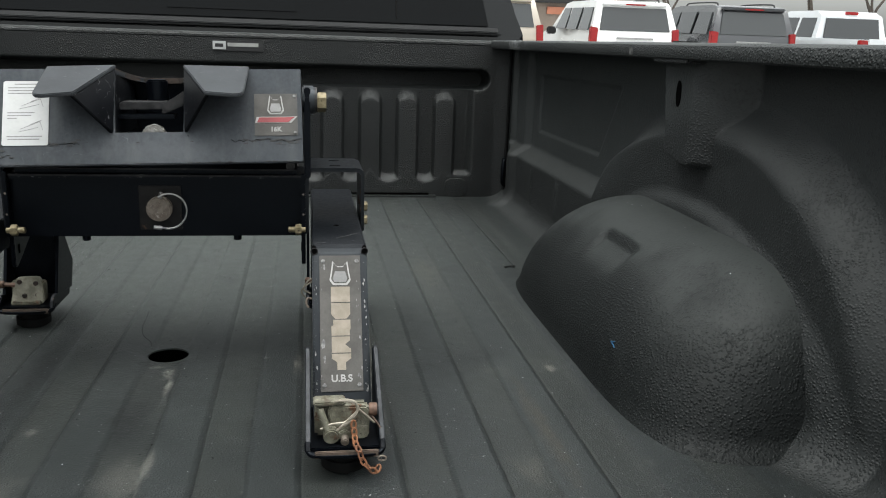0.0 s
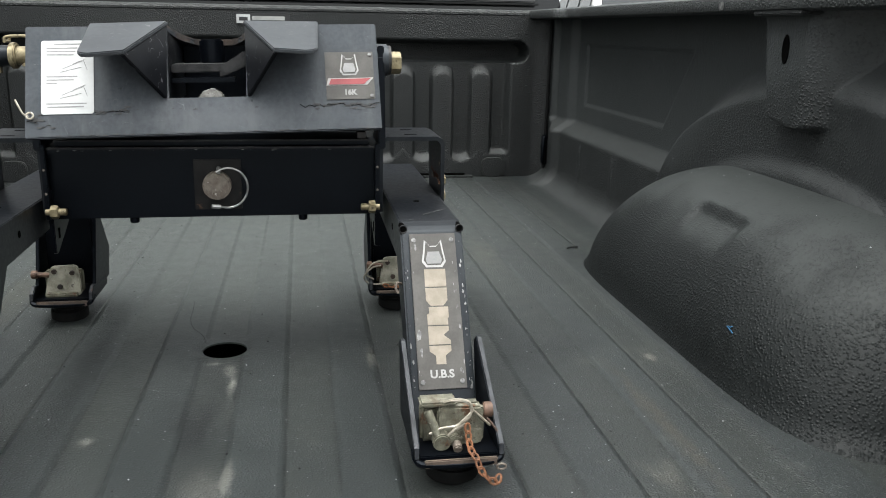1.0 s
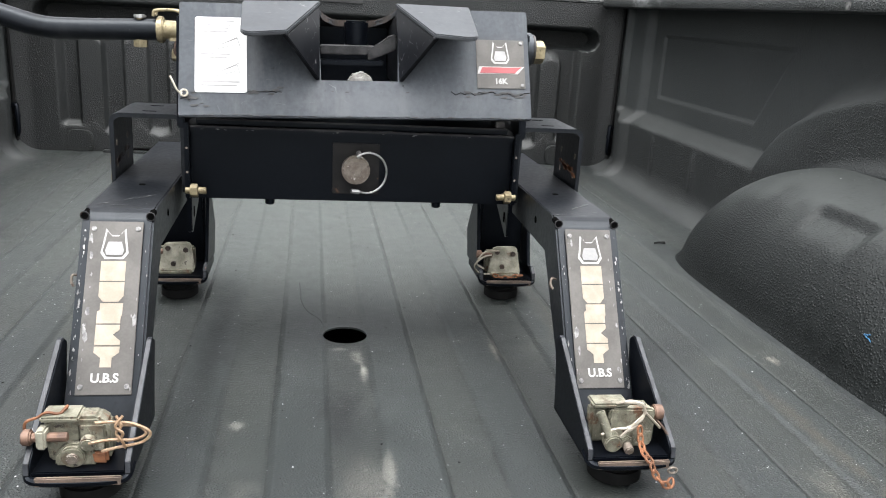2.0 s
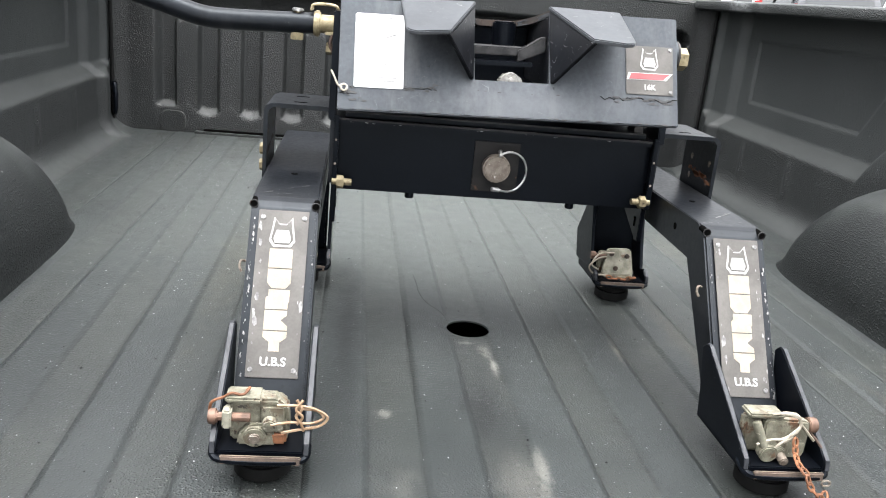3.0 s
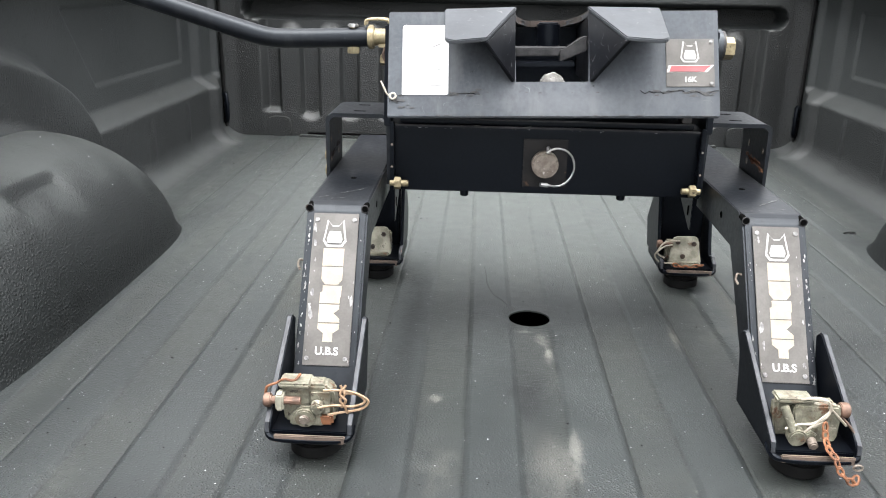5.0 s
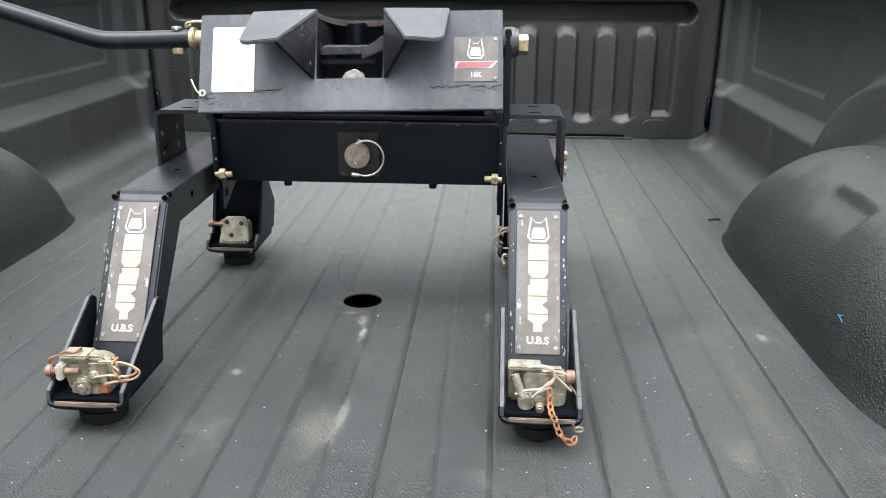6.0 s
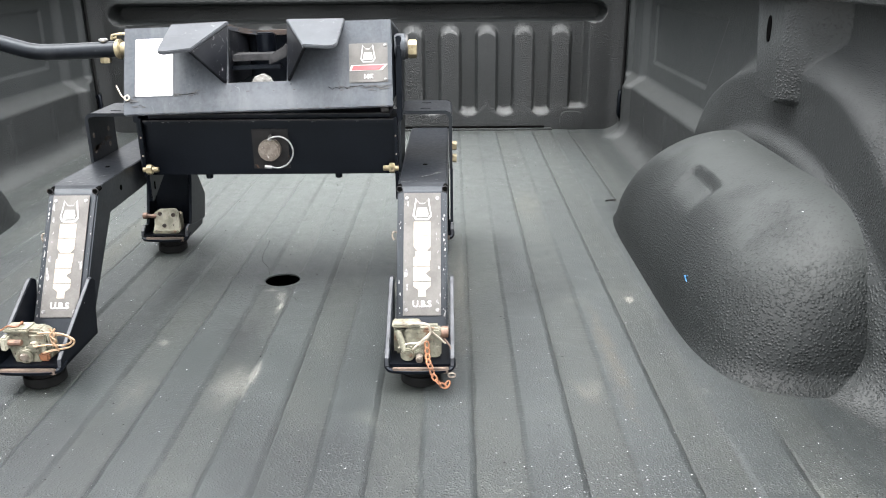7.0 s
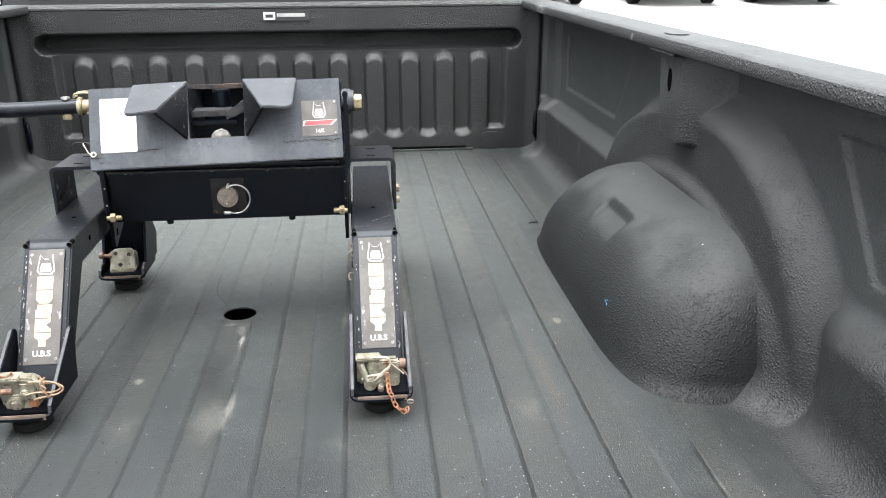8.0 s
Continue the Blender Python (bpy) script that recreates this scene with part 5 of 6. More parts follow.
for s in (-1, 1):
    x = s * LEGX
    # inverted channel over the arm
    i, o = s * 0.2075, s * 0.2945
    lo, hi = min(i, o), max(i, o)
    cb = [(lo, 0.200), (lo, 0.291), (lo + 0.003, 0.297), (lo + 0.010, 0.300), (hi - 0.010, 0.300), (hi - 0.003, 0.297), (hi, 0.291), (hi, 0.205), (hi - 0.0048, 0.205), (hi - 0.0048, 0.290), (hi - 0.010, 0.2953), (lo + 0.010, 0.2953), (lo + 0.0048, 0.290), (lo + 0.0048, 0.200)]
    part("bracket", prism(bmesh.new(), [(px, -0.045, pz) for px, pz in cb], (0, 0.105, 0), 0.0006), ARM, hitch, "inverted black channel bracket")
    for yy in (-0.022, 0.032):
        part("slot", box(bmesh.new(), (x - 0.008, yy - 0.002, 0.2995), (x + 0.008, yy + 0.002, 0.3004)), HOLE, hitch)
    for yy, zz in ((-0.03, 0.262), (-0.03, 0.236), (0.03, 0.262), (0.03, 0.236)):
        part("bolt_hole", cyl(bmesh.new(), (o - s * 0.0052, yy, zz), (o - s * 0.0046, yy, zz), 0.0042, 12), PIN, hitch)
    chips(hitch, (o - s * 0.0050, -0.034, 0.236), (o - s * 0.0050, 0.034, 0.244), (0, 0, 1), (-s, 0, 0), 34, 70 + s, 0.0062, 1.6, "rust_bloom", RUST if s > 0 else DULL_RUST, "ragged rust bloom")
    hang = [(-0.045, 0.235), (0.058, 0.235), (0.058, 0.199), (-0.038, 0.152), (-0.045, 0.154)]
    part("hanger_plate", prism(bmesh.new(), [(i - s * 0.0062, yy, zz) for yy, zz in hang], (s * 0.006, 0, 0), 0.0008), STEEL, hitch)
    part("hanger_slot", box(bmesh.new(), (i - s * 0.0064 - 0.0006, -0.030, 0.170), (i - s * 0.0064 + 0.0006, -0.025, 0.183)), HOLE, hitch)
    # through bolts
    part("beam_bolt", cyl(bmesh.new(), (i, -0.052, 0.209), (i - s * 0.025, -0.052, 0.209), 0.0045, 12, 0.0006), ZINC, hitch)
    part("beam_nut", cyl(bmesh.new(), (i - s * 0.006, -0.052, 0.209), (i - s * 0.015, -0.052, 0.209), 0.0085, 6, 0.0008), ZINC, hitch, "yellow zinc nut")
    part("bolt_tab", box(bmesh.new(), (min(i, i - s * 0.006), -0.054, 0.199), (max(i, i - s * 0.006), -0.044, 0.292), 0.001), STEEL, hitch)
    for zz in (0.232, 0.262):
        part("bolt_hole", cyl(bmesh.new(), (i - s * 0.003, -0.0542, zz), (i - s * 0.003, -0.0536, zz), 0.0016, 10), PIN, hitch)
    for zz in (0.215, 0.236):
        part("outer_bolt", cyl(bmesh.new(), (o, -0.01, zz), (o + s * 0.007, -0.01, zz), 0.0075, 6, 0.0006), ZINC, hitch)
    # arm and leg in one bent tube
    B1 = L0 + SL * 0.224
    prof = [(0.225, 0.222), (L0.y + 0.018, 0.222), (L0.y + 0.008, 0.2205), (L0.y + 0.0005, 0.2168), (L0.y - 0.0055, 0.2105), (B1.y, B1.z), (B1.y + 0.038, B1.z), (L0.y + 0.030, 0.178), (0.225, 0.182)]
    part("leg", prism(bmesh.new(), [(x - AW, yy, zz) for yy, zz in prof], (2 * AW, 0, 0), 0.0022), ARM, hitch, "black bent square-tube leg")
    for t in (-1, 1):
        part("bend_notch", cyl(bmesh.new(), (x + t * (AW - 0.003), L0.y + 0.012, 0.2175), (x + t * (AW - 0.003), L0.y - 0.0045, 0.2165), 0.0036, 12), HOLE, hitch)
        part("notch_rim", tube(bmesh.new(), [(x + t * (AW - 0.003) + 0.0042 * math.cos(k * math.pi / 7), L0.y - 0.0040, 0.2165 + 0.0042 * math.sin(k * math.pi / 7)) for k in range(14)], 0.0008, 6, True), WORN, hitch)
    for p, q, r in (((x - s * AW - s * 0.0004, -0.13, 0.200), (x - s * AW + s * 0.001, -0.13, 0.200), 0.0045), ((x, -0.085, 0.2215), (x, -0.085, 0.2225), 0.004)):
        part("arm_hole", cyl(bmesh.new(), p, q, r, 12), HOLE, hitch)
    # small cotter on the leg's side
    sx = x - AW
    bm = tube(bmesh.new(), curve_pts([(sx, -0.235, 0.158), (sx - 0.006, -0.238, 0.160), (sx - 0.0075, -0.240, 0.154), (sx - 0.005, -0.242, 0.149)], 5), 0.0015, 6)
    part("cotter", bm, PIN, hitch)
    # name plate on the sloping face
    C = L0 + SL * 0.1015 + SN * 0.0004
    PM = Matrix(((1, 0, 0, x), (0, -SL.y, SN.y, C.y), (0, -SL.z, SN.z, C.z), (0, 0, 0, 1)))
    W, H = 0.0262, 0.0885
    pl = part("leg_plate", box(bmesh.new(), (-W, -H, 0), (W, H, 0.0012), 0.0004, PM), PLATE, hitch, "long brown-grey name plate with cream print")
    for a in (-1, 1):
        for b in (-1, 1):
            part("rivet", cyl(bmesh.new(), (a * 0.0215, b * 0.0805, 0.001), (a * 0.0215, b * 0.0805, 0.0028), 0.0026, 12, 0.0006, None, PM), CHIP, pl)
    for a, n in ((-1, 16 if s < 0 else 11), (1, 5 if s < 0 else 12)):
        chips(pl, PM @ Vector((a * (W - 0.001), -H * 0.95, 0.0012)), PM @ Vector((a * (W - 0.001), H * 0.95, 0.0012)), (-a, 0, 0), SN, n, 50 + s + 2 * a, 0.0048, 1.4)
    emblem_set(PM @ Matrix.Translation((0.0, 0.0645, 0.0013)), 0.0325, pl)
    tops = [0.0460, 0.0242, 0.0024, -0.0194, -0.0412]
    b = 0.0120
    shapes = [[(-b, 0), (b, 0), (b, -0.0205), (-b, -0.0205)],
              [(-b, 0), (b, 0), (b, -0.0145), (b * 0.6, -0.0205), (-b * 0.6, -0.0205), (-b, -0.0145)],
              [(-b * 0.8, 0), (b, 0), (b, -0.0120), (b * 0.9, -0.0135), (b * 0.9, -0.0205), (-b, -0.0205), (-b, -0.0085), (-b * 0.8, -0.0070)],
              [(-b, 0), (b * 0.9, 0), (b * 0.9, -0.0050), (b * 0.4, -0.0100), (b, -0.0160), (b, -0.0205), (-b, -0.0205)],
              [(-b, 0), (b, 0), (b, -0.0060), (b * 0.45, -0.0110), (b * 0.45, -0.0205), (-b * 0.45, -0.0205), (-b * 0.45, -0.0110), (-b, -0.0060)]]
    for tp, sh in zip(tops, shapes):
        part("print_block", prism(bmesh.new(), [PM @ Vector((px, tp + py, 0.0014)) for px, py in sh], SN * 0.0003), CREAM, pl)
    lettering("model_lettering", "U.B.S", 0.0122, WHITE, pl, PM @ Matrix.Translation((0.0, -0.0725, 0.0015)), 0.00034)
    # bare flakes along the tube's edges
    for t, n in ((-1, 34 if s < 0 else 16), (1, 10 if s < 0 else 26)):
        e0, e1 = L0 + SL * 0.02 + SN * 0.0002, L0 + SL * 0.19 + SN * 0.0002
        chips(hitch, e0 + Vector((x + t * (AW - 0.003), 0, 0)), e1 + Vector((x + t * (AW - 0.003), 0, 0)), (-t, 0, 0), SN, n, 11 + 3 * s + t, 0.0026, 1.2)
        chips(hitch, (x + t * 0.0445, -0.41, 0.048), (x + t * 0.0445, -0.285, 0.112), (0, 0, -1), (t, 0, 0), 5, 20 + t, 0.0016)
    chips(hitch, (x - 0.03, L0.y + 0.015, 0.2222), (x + 0.03, L0.y + 0.03, 0.2222), (0, 1, 0), (0, 0, 1), 5, 31 + s, 0.0018, 3.0)
    chips(hitch, (x - 0.026, -0.190, 0.2222), (x + 0.026, -0.140, 0.2222), (0, 1, 0), (0, 0, 1), 12, 61 + s, 0.0034, 2.4)
    # near foot
    foot(x, -0.412, -0.300, 0.033, [(0.004, 0.03), (0.017, 0.074), (0.008, 0.081), (0.002, 0.081)])
    if s < 0:
        clamp_block(x - 0.003, -0.386, 0.038, "boss",
                    [[(0.014, -0.011, 0.034), (0.028, -0.012, 0.035), (0.042, -0.012, 0.033), (0.053, -0.012, 0.026), (0.047, -0.012, 0.018), (0.030, -0.014, 0.015), (0.018, -0.014, 0.012)],
                     [(0.010, -0.018, 0.021), (0.026, -0.015, 0.022), (0.040, -0.012, 0.020), (0.050, -0.012, 0.025), (0.044, -0.011, 0.031), (0.030, -0.011, 0.032)],
                     [(0.029, -0.012, 0.040), (0.033, -0.014, 0.033), (0.029, -0.014, 0.027), (0.033, -0.015, 0.021), (0.035, -0.013, 0.014)],
                     [(0.034, -0.012, 0.040), (0.029, -0.015, 0.033), (0.034, -0.015, 0.027), (0.030, -0.014, 0.020)]], TAN, [])
        part("wire_twist", tube(bmesh.new(), curve_pts([(x - 0.048, -0.391, 0.066), (x - 0.045, -0.394, 0.077), (x - 0.036, -0.391, 0.080), (x - 0.028, -0.392, 0.085), (x - 0.018, -0.390, 0.083), (x - 0.013, -0.384, 0.087), (x - 0.016, -0.380, 0.082)], 6), 0.0014, 6), RUST, hitch)
    else:
        clamp_block(x - 0.004, -0.386, 0.038, "plate",
                    [[(-0.020, -0.012, 0.015), (-0.010, -0.013, 0.020), (0.004, -0.013, 0.022), (0.014, -0.012, 0.030), (0.014, -0.010, 0.040), (0.004, -0.008, 0.043), (-0.008, -0.006, 0.040)],
                     [(-0.011, -0.012, 0.005), (-0.004, -0.014, 0.014), (0.006, -0.013, 0.024), (0.016, -0.011, 0.034), (0.010, -0.009, 0.041), (-0.002, -0.008, 0.042)],
                     [(0.014, -0.010, 0.036), (0.022, -0.009, 0.028), (0.032, -0.008, 0.018)]], WIRE,
                    [(0.011, -0.014, 0.026), (0.012, -0.018, 0.012), (0.013, -0.025, 0.005), (0.016, -0.033, 0.001), (0.019, -0.037, -0.007), (0.025, -0.039, -0.014), (0.032, -0.039, -0.018), (0.035, -0.035, -0.014)])
        part("cable_sleeve", cyl(bmesh.new(), (x - 0.002, -0.400, 0.060), (x + 0.008, -0.3995, 0.065), 0.0030, 10, 0.0006), WIRE, hitch)
        part("wire_twist", tube(bmesh.new(), curve_pts([(x + 0.030, -0.392, 0.066), (x + 0.036, -0.396, 0.060), (x + 0.041, -0.402, 0.052), (x + 0.040, -0.410, 0.044)], 6), 0.0014, 6), BROWN, hitch)
        part("washer_ring", tube(bmesh.new(), [(x + 0.041 + 0.0045 * math.cos(k * math.pi / 6), -0.419, 0.026 + 0.003 * math.sin(k * math.pi / 6)) for k in range(12)], 0.0012, 6, True), PIN, hitch)
    # far leg under the arm's front end
    yb = 0.208
    prof = [(0.196, 0.215), (0.236, 0.215), (yb + 0.035, 0.040), (yb - 0.010, 0.040)]
    part("leg", prism(bmesh.new(), [(x - AW, yy, zz) for yy, zz in prof], (2 * AW, 0, 0), 0.003), STEEL, hitch)
    for t in (-1, 1):
        gus = [(0.190, 0.150), (0.215, 0.150), (0.262, 0.085), (0.245, 0.040), (0.150, 0.040), (0.165, 0.07)]
        part("gusset", prism(bmesh.new(), [(x + t * 0.0435, yy, zz) for yy, zz in gus], (-t * 0.005, 0, 0), 0.001), STEEL, hitch)
    foot(x, 0.128, 0.222, 0.033, [(0.004, 0.010), (-0.04, 0.014)])
    far_wires = [[(-0.02, -0.016, 0.030), (-0.032, -0.02, 0.028), (-0.043, -0.02, 0.016), (-0.035, -0.02, 0.006), (-0.015, -0.018, 0.004)], [(-0.01, -0.016, 0.036), (-0.03, -0.018, 0.034), (-0.040, -0.02, 0.02), (-0.03, -0.02, 0.012)]] if s > 0 else []
    clamp_block(x - 0.002, 0.158, 0.038, "flat", far_wires, WIRE, [(-0.02, -0.02, 0.004), (0.0, -0.022, 0.0), (0.02, -0.02, 0.003)] if s > 0 else [])
# ---- parked vehicles across the lot ----
def car_paint(name, c):
    d = tuple(v * 0.92 for v in c)
    return surface(name, d, c, 1.0, (0.15, 0.25), bump=None, coat=0.8)


LAMP_RED = surface("red_lamp_lens", (0.22, 0.012, 0.014), (0.30, 0.02, 0.02), 20.0, (0.1, 0.2), bump=None)


def wheel(parent, x, y, s):
    bm = cyl(bmesh.new(), (x, y, 0.39), (x - s * 0.26, y, 0.39), 0.39, 32, 0.04)
    w = part("wheel", bm, RUBBER, parent)
    part("rim", cyl(bmesh.new(), (x + s * 0.004, y, 0.39), (x - s * 0.02, y, 0.39), 0.26, 24, 0.02), CHROME, w)


def loft(bm, rings):
    """Skins a row of equal rings of points."""
    vs = [[bm.verts.new(p) for p in r] for r in rings]
    n = len(vs[0])
    for a, b in zip(vs, vs[1:]):
        for i in range(n):
            bm.faces.new((a[i], a[(i + 1) % n], b[(i + 1) % n], b[i]))
    bm.faces.new(vs[0][::-1])
    bm.faces.new(vs[-1])
    return bm


def suv(label, paint, m):
    """A large estate car, tail at y = 0, nose ahead."""
    car = thing("suv", label, "car", "vehicles parked across the lot", m)
    prof = [(0.02, 0.45), (0.0, 0.62), (0.02, 1.0), (0.03, 1.22), (0.22, 1.82), (0.32, 1.90), (0.6, 1.93), (2.4, 1.92), (2.8, 1.88), (3.6, 1.30), (4.9, 1.08), (5.12, 0.95), (5.15, 0.5), (5.0, 0.36), (0.2, 0.36)]

    def half(z):
        return 1.01 if z < 1.15 else 1.01 - (z - 1.15) * 0.27

    rings = [[(half(z) * f, y, z) for y, z in prof] for f in (-1.0, -0.9, 0.9, 1.0)]
    part("body", bevel_body(loft(bmesh.new(), rings)), paint, car, "", 40)
    part("rear_window", prism(bmesh.new(), [(-0.80, 0.055, 1.29), (0.80, 0.055, 1.29), (0.72, 0.205, 1.78), (-0.72, 0.205, 1.78)], (0, 0.02, 0), 0.01, pose(0, -0.022, 0)), GLASS, car, "dark rear window")
    part("spoiler", box(bmesh.new(), (-0.74, 0.14, 1.82), (0.74, 0.5, 1.885), 0.02), paint, car)
    part("brake_light", box(bmesh.new(), (-0.22, 0.125, 1.83), (0.22, 0.15, 1.86), 0.004), LAMP_RED, car)
    part("bumper", box(bmesh.new(), (-1.0, -0.08, 0.42), (1.0, 0.3, 0.68), 0.05), paint, car)
    part("tail_trim", box(bmesh.new(), (-0.42, -0.012, 1.11), (0.42, 0.03, 1.15), 0.01), CHROME, car)
    part("plate_recess", box(bmesh.new(), (-0.26, -0.006, 0.76), (0.26, 0.03, 0.93), 0.01), TRIM, car)
    for s in (-1, 1):
        part("tail_lamp", prism(bmesh.new(), [(s * 1.015, -0.01, 0.92), (s * 0.86, -0.02, 0.92), (s * 0.84, -0.005, 1.34), (s * 1.00, 0.02, 1.36)], (0, 0.14, 0), 0.015), LAMP_RED, car, "red tail lamp")
        for y0, y1, t0, t1 in ((0.32, 1.12, 0.42, 1.10), (1.25, 2.12, 1.25, 2.10), (2.22, 3.15, 2.22, 2.78)):
            pts = [(s * 0.994, y0, 1.28), (s * 0.994, y1, 1.28), (s * 0.862, t1, 1.77), (s * 0.862, t0, 1.77)]
            part("side_window", prism(bmesh.new(), pts, (-s * 0.03, 0, 0), 0.008), GLASS, car)
        for y in (1.15, 2.2):
            part("door_handle", box(bmesh.new(), (s * 1.0 - 0.03, y + 0.15, 1.02), (s * 1.0 + 0.03, y + 0.35, 1.05), 0.01), paint, car)
        part("roof_rail", tube(bmesh.new(), curve_pts([(s * 0.68, 0.55, 1.92), (s * 0.68, 0.75, 1.985), (s * 0.68, 2.1, 1.985), (s * 0.68, 2.35, 1.92)], 6), 0.018, 8), TRIM, car)
        part("door_mirror", box(bmesh.new(), (s * 1.12 - 0.12, 3.0, 1.14), (s * 1.12 + 0.12, 3.1, 1.32), 0.03), TRIM, car)
        wheel(car, s * 0.99, 1.05, s)
        wheel(car, s * 0.99, 4.05, s)
    return car


def bevel_body(bm):
    es = [e for e in bm.edges if len(e.link_faces) == 2 and e.calc_face_angle(0) > 0.5]
    bmesh.ops.bevel(bm, geom=es, offset=0.04, segments=2, affect="EDGES", clamp_overlap=True)
    return bm


def far_pickup(label, paint, m):
    car = thing("parked_pickup", label, "truck", "vehicles parked across the lot", m)
    bm = box(bmesh.new(), (-1.0, 0.0, 0.42), (1.0, 5.7, 1.23), 0.06)
    part("lower_body", bm, paint, car)
    cabin = [[(f * (0.95 - (z - 1.1) * 0.25), y, z) for y, z in ((1.95, 1.1), (2.05, 1.75), (2.3, 1.87), (3.6, 1.86), (3.9, 1.78), (4.5, 1.14))] for f in (-1, -0.85, 0.85, 1)]
    part("cabin", bevel_body(loft(bmesh.new(), cabin)), paint, car, "", 40)
    part("tailgate", box(bmesh.new(), (-0.82, -0.02, 0.62), (0.82, 0.03, 1.25), 0.015), paint, car)
    part("rear_window", prism(bmesh.new(), [(-0.74, 1.955, 1.22), (0.74, 1.955, 1.22), (0.68, 2.035, 1.70), (-0.68, 2.035, 1.70)], (0, -0.02, 0), 0.008), GLASS, car)
    part("brake_light", box(bmesh.new(), (-0.16, 2.06, 1.79), (0.16, 2.12, 1.86), 0.01), LAMP_RED, car)
    part("bumper", box(bmesh.new(), (-0.98, -0.16, 0.45), (0.98, 0.1, 0.66), 0.03), CHROME, car)
    for s in (-1, 1):
        part("tail_lamp", box(bmesh.new(), (s * 0.92 - 0.09, -0.025, 0.80), (s * 0.92 + 0.09, 0.12, 1.22), 0.015), LAMP_RED, car)
        for y0, y1, t0, t1 in ((2.15, 2.9, 2.2, 2.88), (3.0, 4.15, 3.0, 3.72)):
            part("side_window", prism(bmesh.new(), [(s * 0.935, y0, 1.2), (s * 0.935, y1, 1.2), (s * 0.812, t1, 1.7), (s * 0.812, t0, 1.7)], (-s * 0.03, 0, 0), 0.008), GLASS, car)
        wheel(car, s * 0.99, 1.15, s)
        wheel(car, s * 0.99, 4.7, s)
    return car


LOT = SLOPE
suv("tan full-size suv parked tail out on the lot", car_paint("tan_paint", (0.42, 0.37, 0.31)), LOT @ pose(4.3, 17.0, 0, 0, 0, -2))
suv("white full-size suv parked tail out on the lot", car_paint("white_paint", (0.80, 0.80, 0.80)), LOT @ pose(7.30, 16.7, 0, 0, 0, -2))
suv("dark grey full-size suv parked tail out on the lot", car_paint("dark_grey_paint", (0.05, 0.052, 0.058)), LOT @ pose(10.1, 16.7, 0, 0, 0, -2))
far_pickup("silver-white pickup parked tail out on the lot", car_paint("silver_paint", (0.62, 0.64, 0.66)), LOT @ pose(13.2, 15.9, 0.06, 0, 0, -2))


# ---- far edge of the lot ----
SIDING = surface("brown_siding", (0.20, 0.16, 0.13), (0.28, 0.23, 0.19), 0.3, (0.7, 0.85), bump=(3, 0.2, 0.02))
SIGN = surface("faded_orange_sign", (0.45, 0.16, 0.09), (0.55, 0.22, 0.13), 1.0, (0.5, 0.6), bump=None)
shop = thing("far_building", "low brown shop building with an orange sign beyond the cars", "building", m=LOT @ pose(14.4, 46.0, 0))
part("wall", box(bmesh.new(), (-1.6, 0.0, 0.0), (2.6, 8.0, 2.5), 0.03), SIDING, shop)
part("roof", prism(bmesh.new(), [(-2.0, -0.4, 2.5), (3.0, -0.4, 2.5), (0.5, -0.4, 3.2)], (0, 9, 0)), TRIM, shop)
part("sign_board", box(bmesh.new(), (-0.9, -0.12, 1.9), (1.4, -0.02, 2.3), 0.01), SIGN, shop)
pole = thing("utility_pole", "dark wooden utility pole at the edge of the lot", "pole", m=LOT @ pose(13.3, 40.0, 0))
part("shaft", cyl(bmesh.new(), (0, 0, 0), (0, 0, 8.5), 0.15, 14, 0.0, 0.11), BARK, pole)
part("cross_arm", box(bmesh.new(), (-1.1, -0.06, 7.7), (1.1, 0.06, 7.85), 0.01), BARK, pole)


def limb(bm, a, d, length, r, depth, rnd):
    """A tapering crooked branch that forks."""
    pts, p, v = [a], Vector(a), Vector(d).normalized()
    for _ in range(3):
        v = (v + Vector((rnd.uniform(-0.25, 0.25), rnd.uniform(-0.25, 0.25), rnd.uniform(-0.1, 0.2)))).normalized()
        q = p + v * length / 3
        cyl(bm, p, q, r, 5, 0.0, r * 0.82)
        p, r = q, r * 0.82
    if depth:
        for _ in range(rnd.choice((2, 3, 3))):
            w = (v + Vector((rnd.uniform(-0.9, 0.9), rnd.uniform(-0.9, 0.9), rnd.uniform(-0.2, 0.6)))).normalized()
            limb(bm, p, w, length * rnd.uniform(0.6, 0.8), r * 0.7, depth - 1, rnd)


for k, (tx, ty, th) in enumerate(((31.0, 48.0, 2.2), (36.5, 50.0, 2.6), (41.0, 47.0, 2.3), (27.0, 60.0, 2.4))):
    rnd = random.Random(40 + k)
    tree = thing("bare_tree", "leafless winter tree beyond the parked vehicles", "tree", "bare trees", LOT @ pose(tx, ty, 0))
    part("trunk", cyl(bmesh.new(), (0, 0, -0.1), (0, 0, th), 0.22, 10, 0.0, 0.17), BARK, tree)
    bm = bmesh.new()
    for _ in range(4):
        limb(bm, (0, 0, th - 0.1), (rnd.uniform(-0.6, 0.6), rnd.uniform(-0.6, 0.6), 1), 2.0, 0.11, 4, rnd)
    part("branches", bm, BARK, tree)

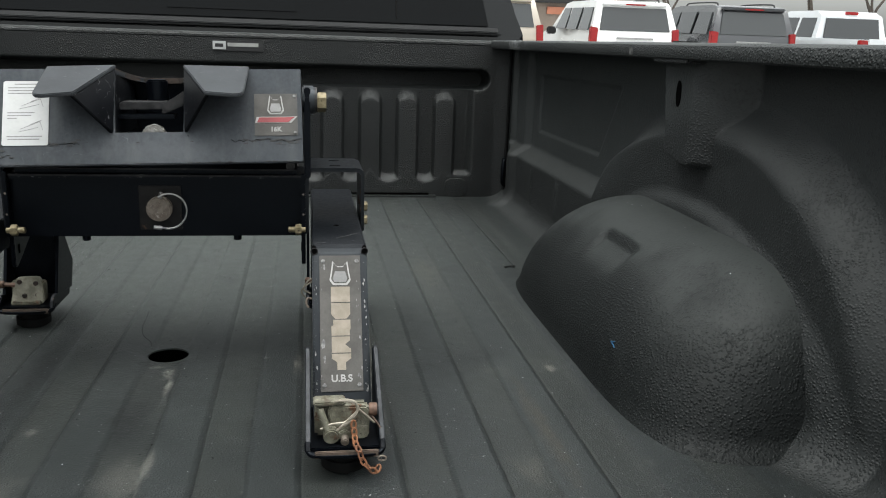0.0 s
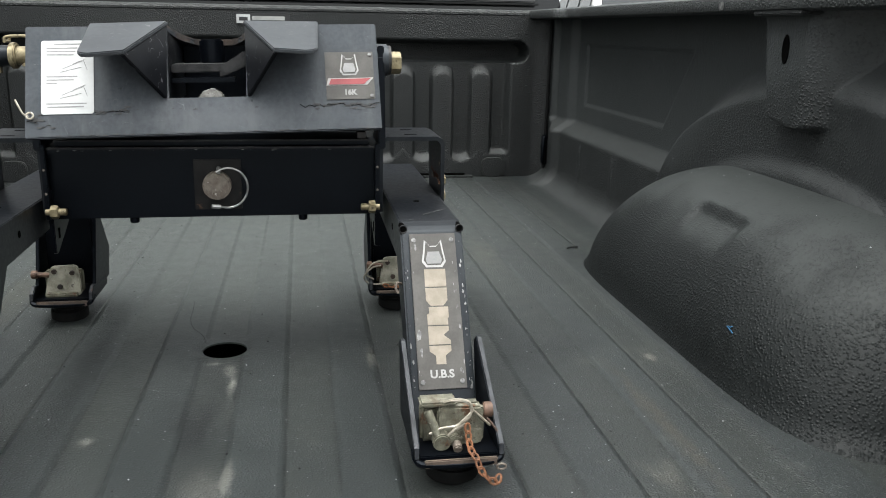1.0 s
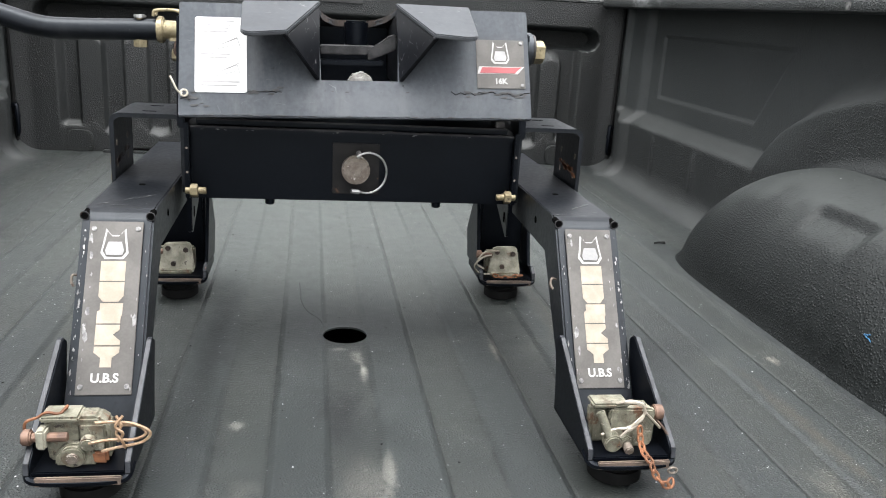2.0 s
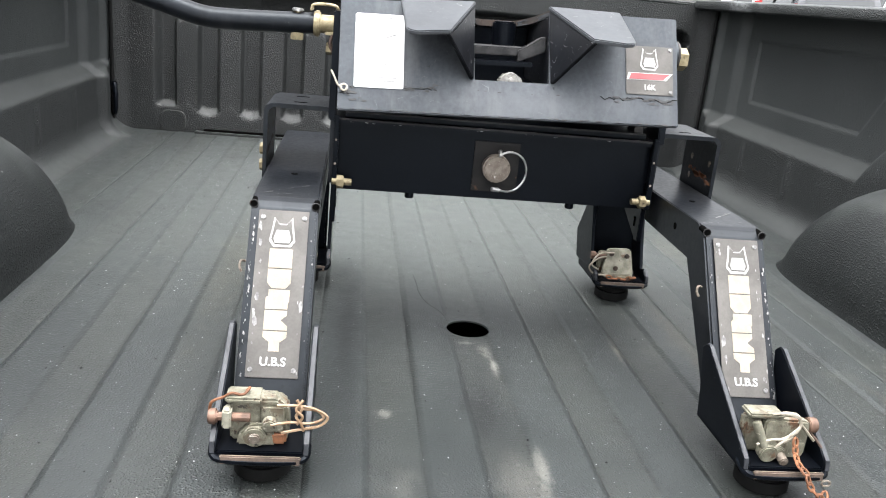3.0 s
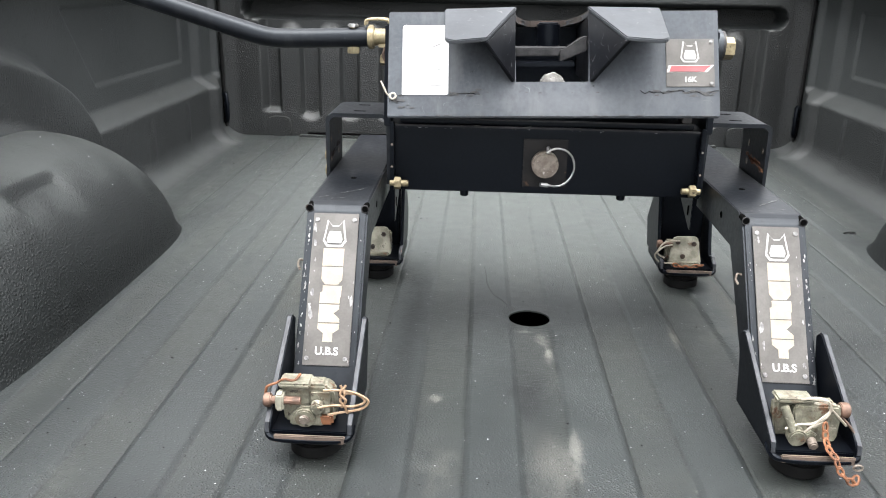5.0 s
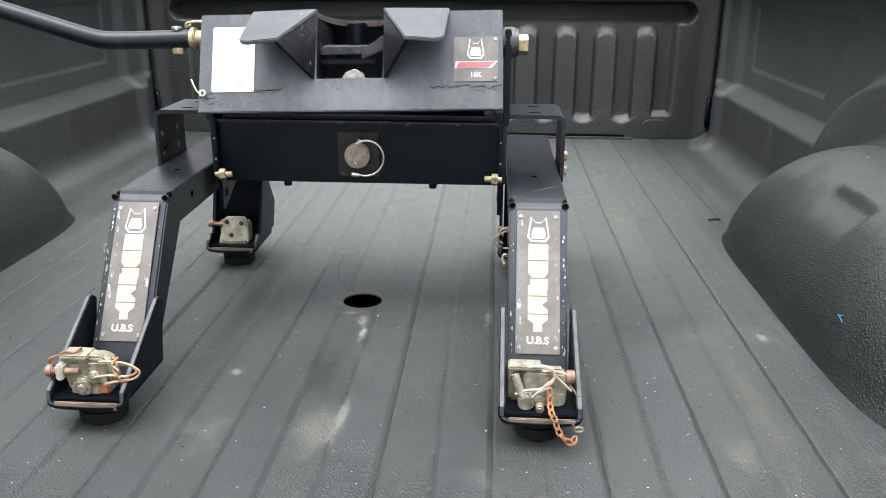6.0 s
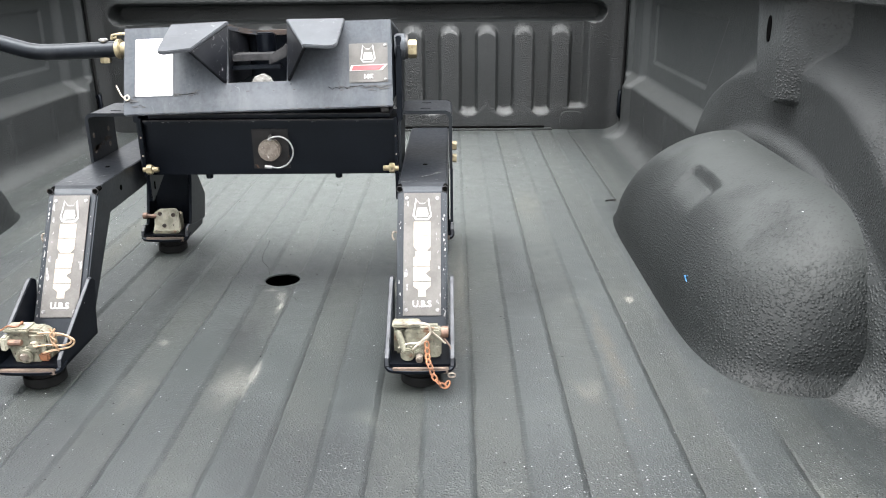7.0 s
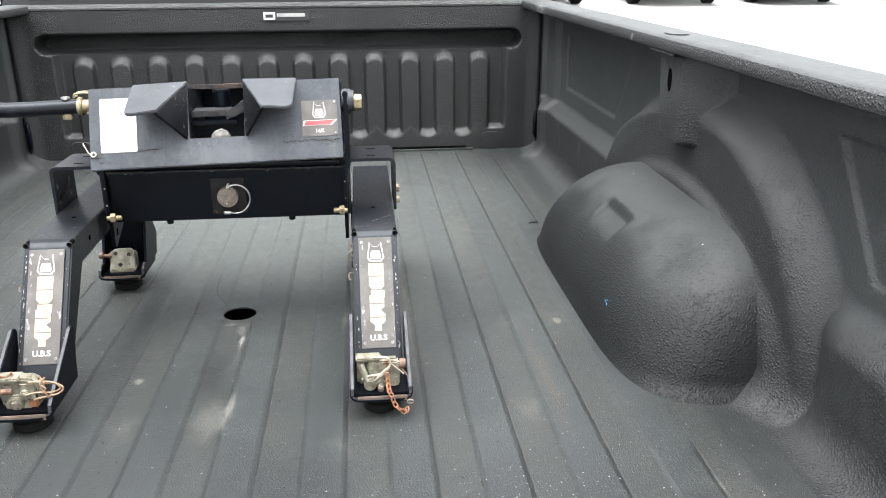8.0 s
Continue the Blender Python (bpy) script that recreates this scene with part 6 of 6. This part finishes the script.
# ---- loose bits in the bed ----
def grain(verts, faces, x, y, z, r, rnd):
    k = len(verts)
    a = rnd.uniform(0, 3)
    c, d = math.cos(a) * r, math.sin(a) * r
    e = rnd.uniform(0.6, 1.3)
    verts += [(x + c, y + d, z), (x - d * e, y + c * e, z), (x - c, y - d, z), (x + d * e, y - c * e, z), (x, y, z + r * 0.8), (x, y, z - r * 0.4)]
    for i in range(4):
        faces.append((k + i, k + (i + 1) % 4, k + 4))
        faces.append((k + (i + 1) % 4, k + i, k + 5))


def build_grains():
    rnd = random.Random(7)
    verts, faces = [], []
    for n, x0, x1, y0, y1 in ((2300, -0.72, 0.72, -0.75, 1.28), (1500, -0.78, -0.25, 0.0, 1.28), (260, -0.70, -0.20, -0.70, -0.05), (160, 0.40, 0.72, 0.5, 1.28), (70, 0.33, 0.62, -0.75, -0.5), (50, 0.68, 0.76, -0.75, -0.5)):
        for _ in range(n):
            x, y = rnd.uniform(x0, x1), rnd.uniform(y0, y1)
            if abs(x) > 0.61 and -0.46 < y < 0.46 or math.hypot(x, y) < 0.04:
                continue
            r = 0.0004 + 0.0008 * rnd.random() ** 4
            grain(verts, faces, x, y, float(floor_z(np.array(x), np.array(y))) + r * 0.2, r, rnd)
    for _ in range(420):
        x, y = rnd.gauss(0.47, 0.07), rnd.gauss(-0.66, 0.06)
        r = 0.0003 + 0.0006 * rnd.random() ** 2
        grain(verts, faces, x, y, float(floor_z(np.array(x), np.array(y))) + r * 0.2, r, rnd)
    # a few more on the rails, the wheel housings and the side walls
    for k in range(150):
        s, r = rnd.choice((-1, 1)), 0.0005 + 0.0011 * rnd.random() ** 4
        if k % 3 == 0:
            grain(verts, faces, s * rnd.uniform(0.785, 0.86), rnd.uniform(-0.9, 1.3), 0.4972, r, rnd)
        elif k % 3 == 1:
            x, y, z = well_fn(s)(np.array(rnd.uniform(-1.2, 1.2)), np.array(rnd.uniform(0.5, 1.5)))
            grain(verts, faces, float(x), float(y), float(z), r, rnd)
        else:
            y, z = rnd.uniform(-0.5, 1.15), rnd.uniform(0.08, 0.44)
            grain(verts, faces, s * float(side_x(np.array(y), np.array(z))), y, z, r * 0.8, rnd)
    return verts, faces


snow = part("snow_grains", build_grains(), SNOW, None)
tagged(snow, "scattered white snow grains on the bed floor", "snow", kind="stuff")



def build_grit():
    rnd = random.Random(17)
    verts, faces = [], []
    for _ in range(900):
        x, y = rnd.uniform(-0.72, 0.72), rnd.uniform(-0.85, 1.25)
        if abs(x) > 0.60 and -0.48 < y < 0.48 or math.hypot(x, y) < 0.04:
            continue
        r = 0.0005 + 0.0016 * rnd.random() ** 4
        grain(verts, faces, x, y, float(floor_z(np.array(x), np.array(y))), r, rnd)
    return verts, faces


grit = part("grit", build_grit(), RUBBER, None)
tagged(grit, "scattered black grit on the bed floor", "grit", kind="stuff")

twig = thing("twig", "small dark broken twig lying on the bed floor", "twig", m=pose(0.663, 0.48, 0.0005) @ Matrix.Scale(0.8, 4))
part("stem", tube(bmesh.new(), curve_pts([(-0.016, -0.004, 0.002), (-0.004, 0.0, 0.003), (0.006, 0.006, 0.002), (0.016, 0.004, 0.003)], 4), 0.0022, 6), RUBBER, twig)
part("side_shoot", tube(bmesh.new(), curve_pts([(-0.004, 0.0, 0.003), (0.004, -0.006, 0.003), (0.012, -0.007, 0.002)], 4), 0.0016, 6), RUBBER, twig)
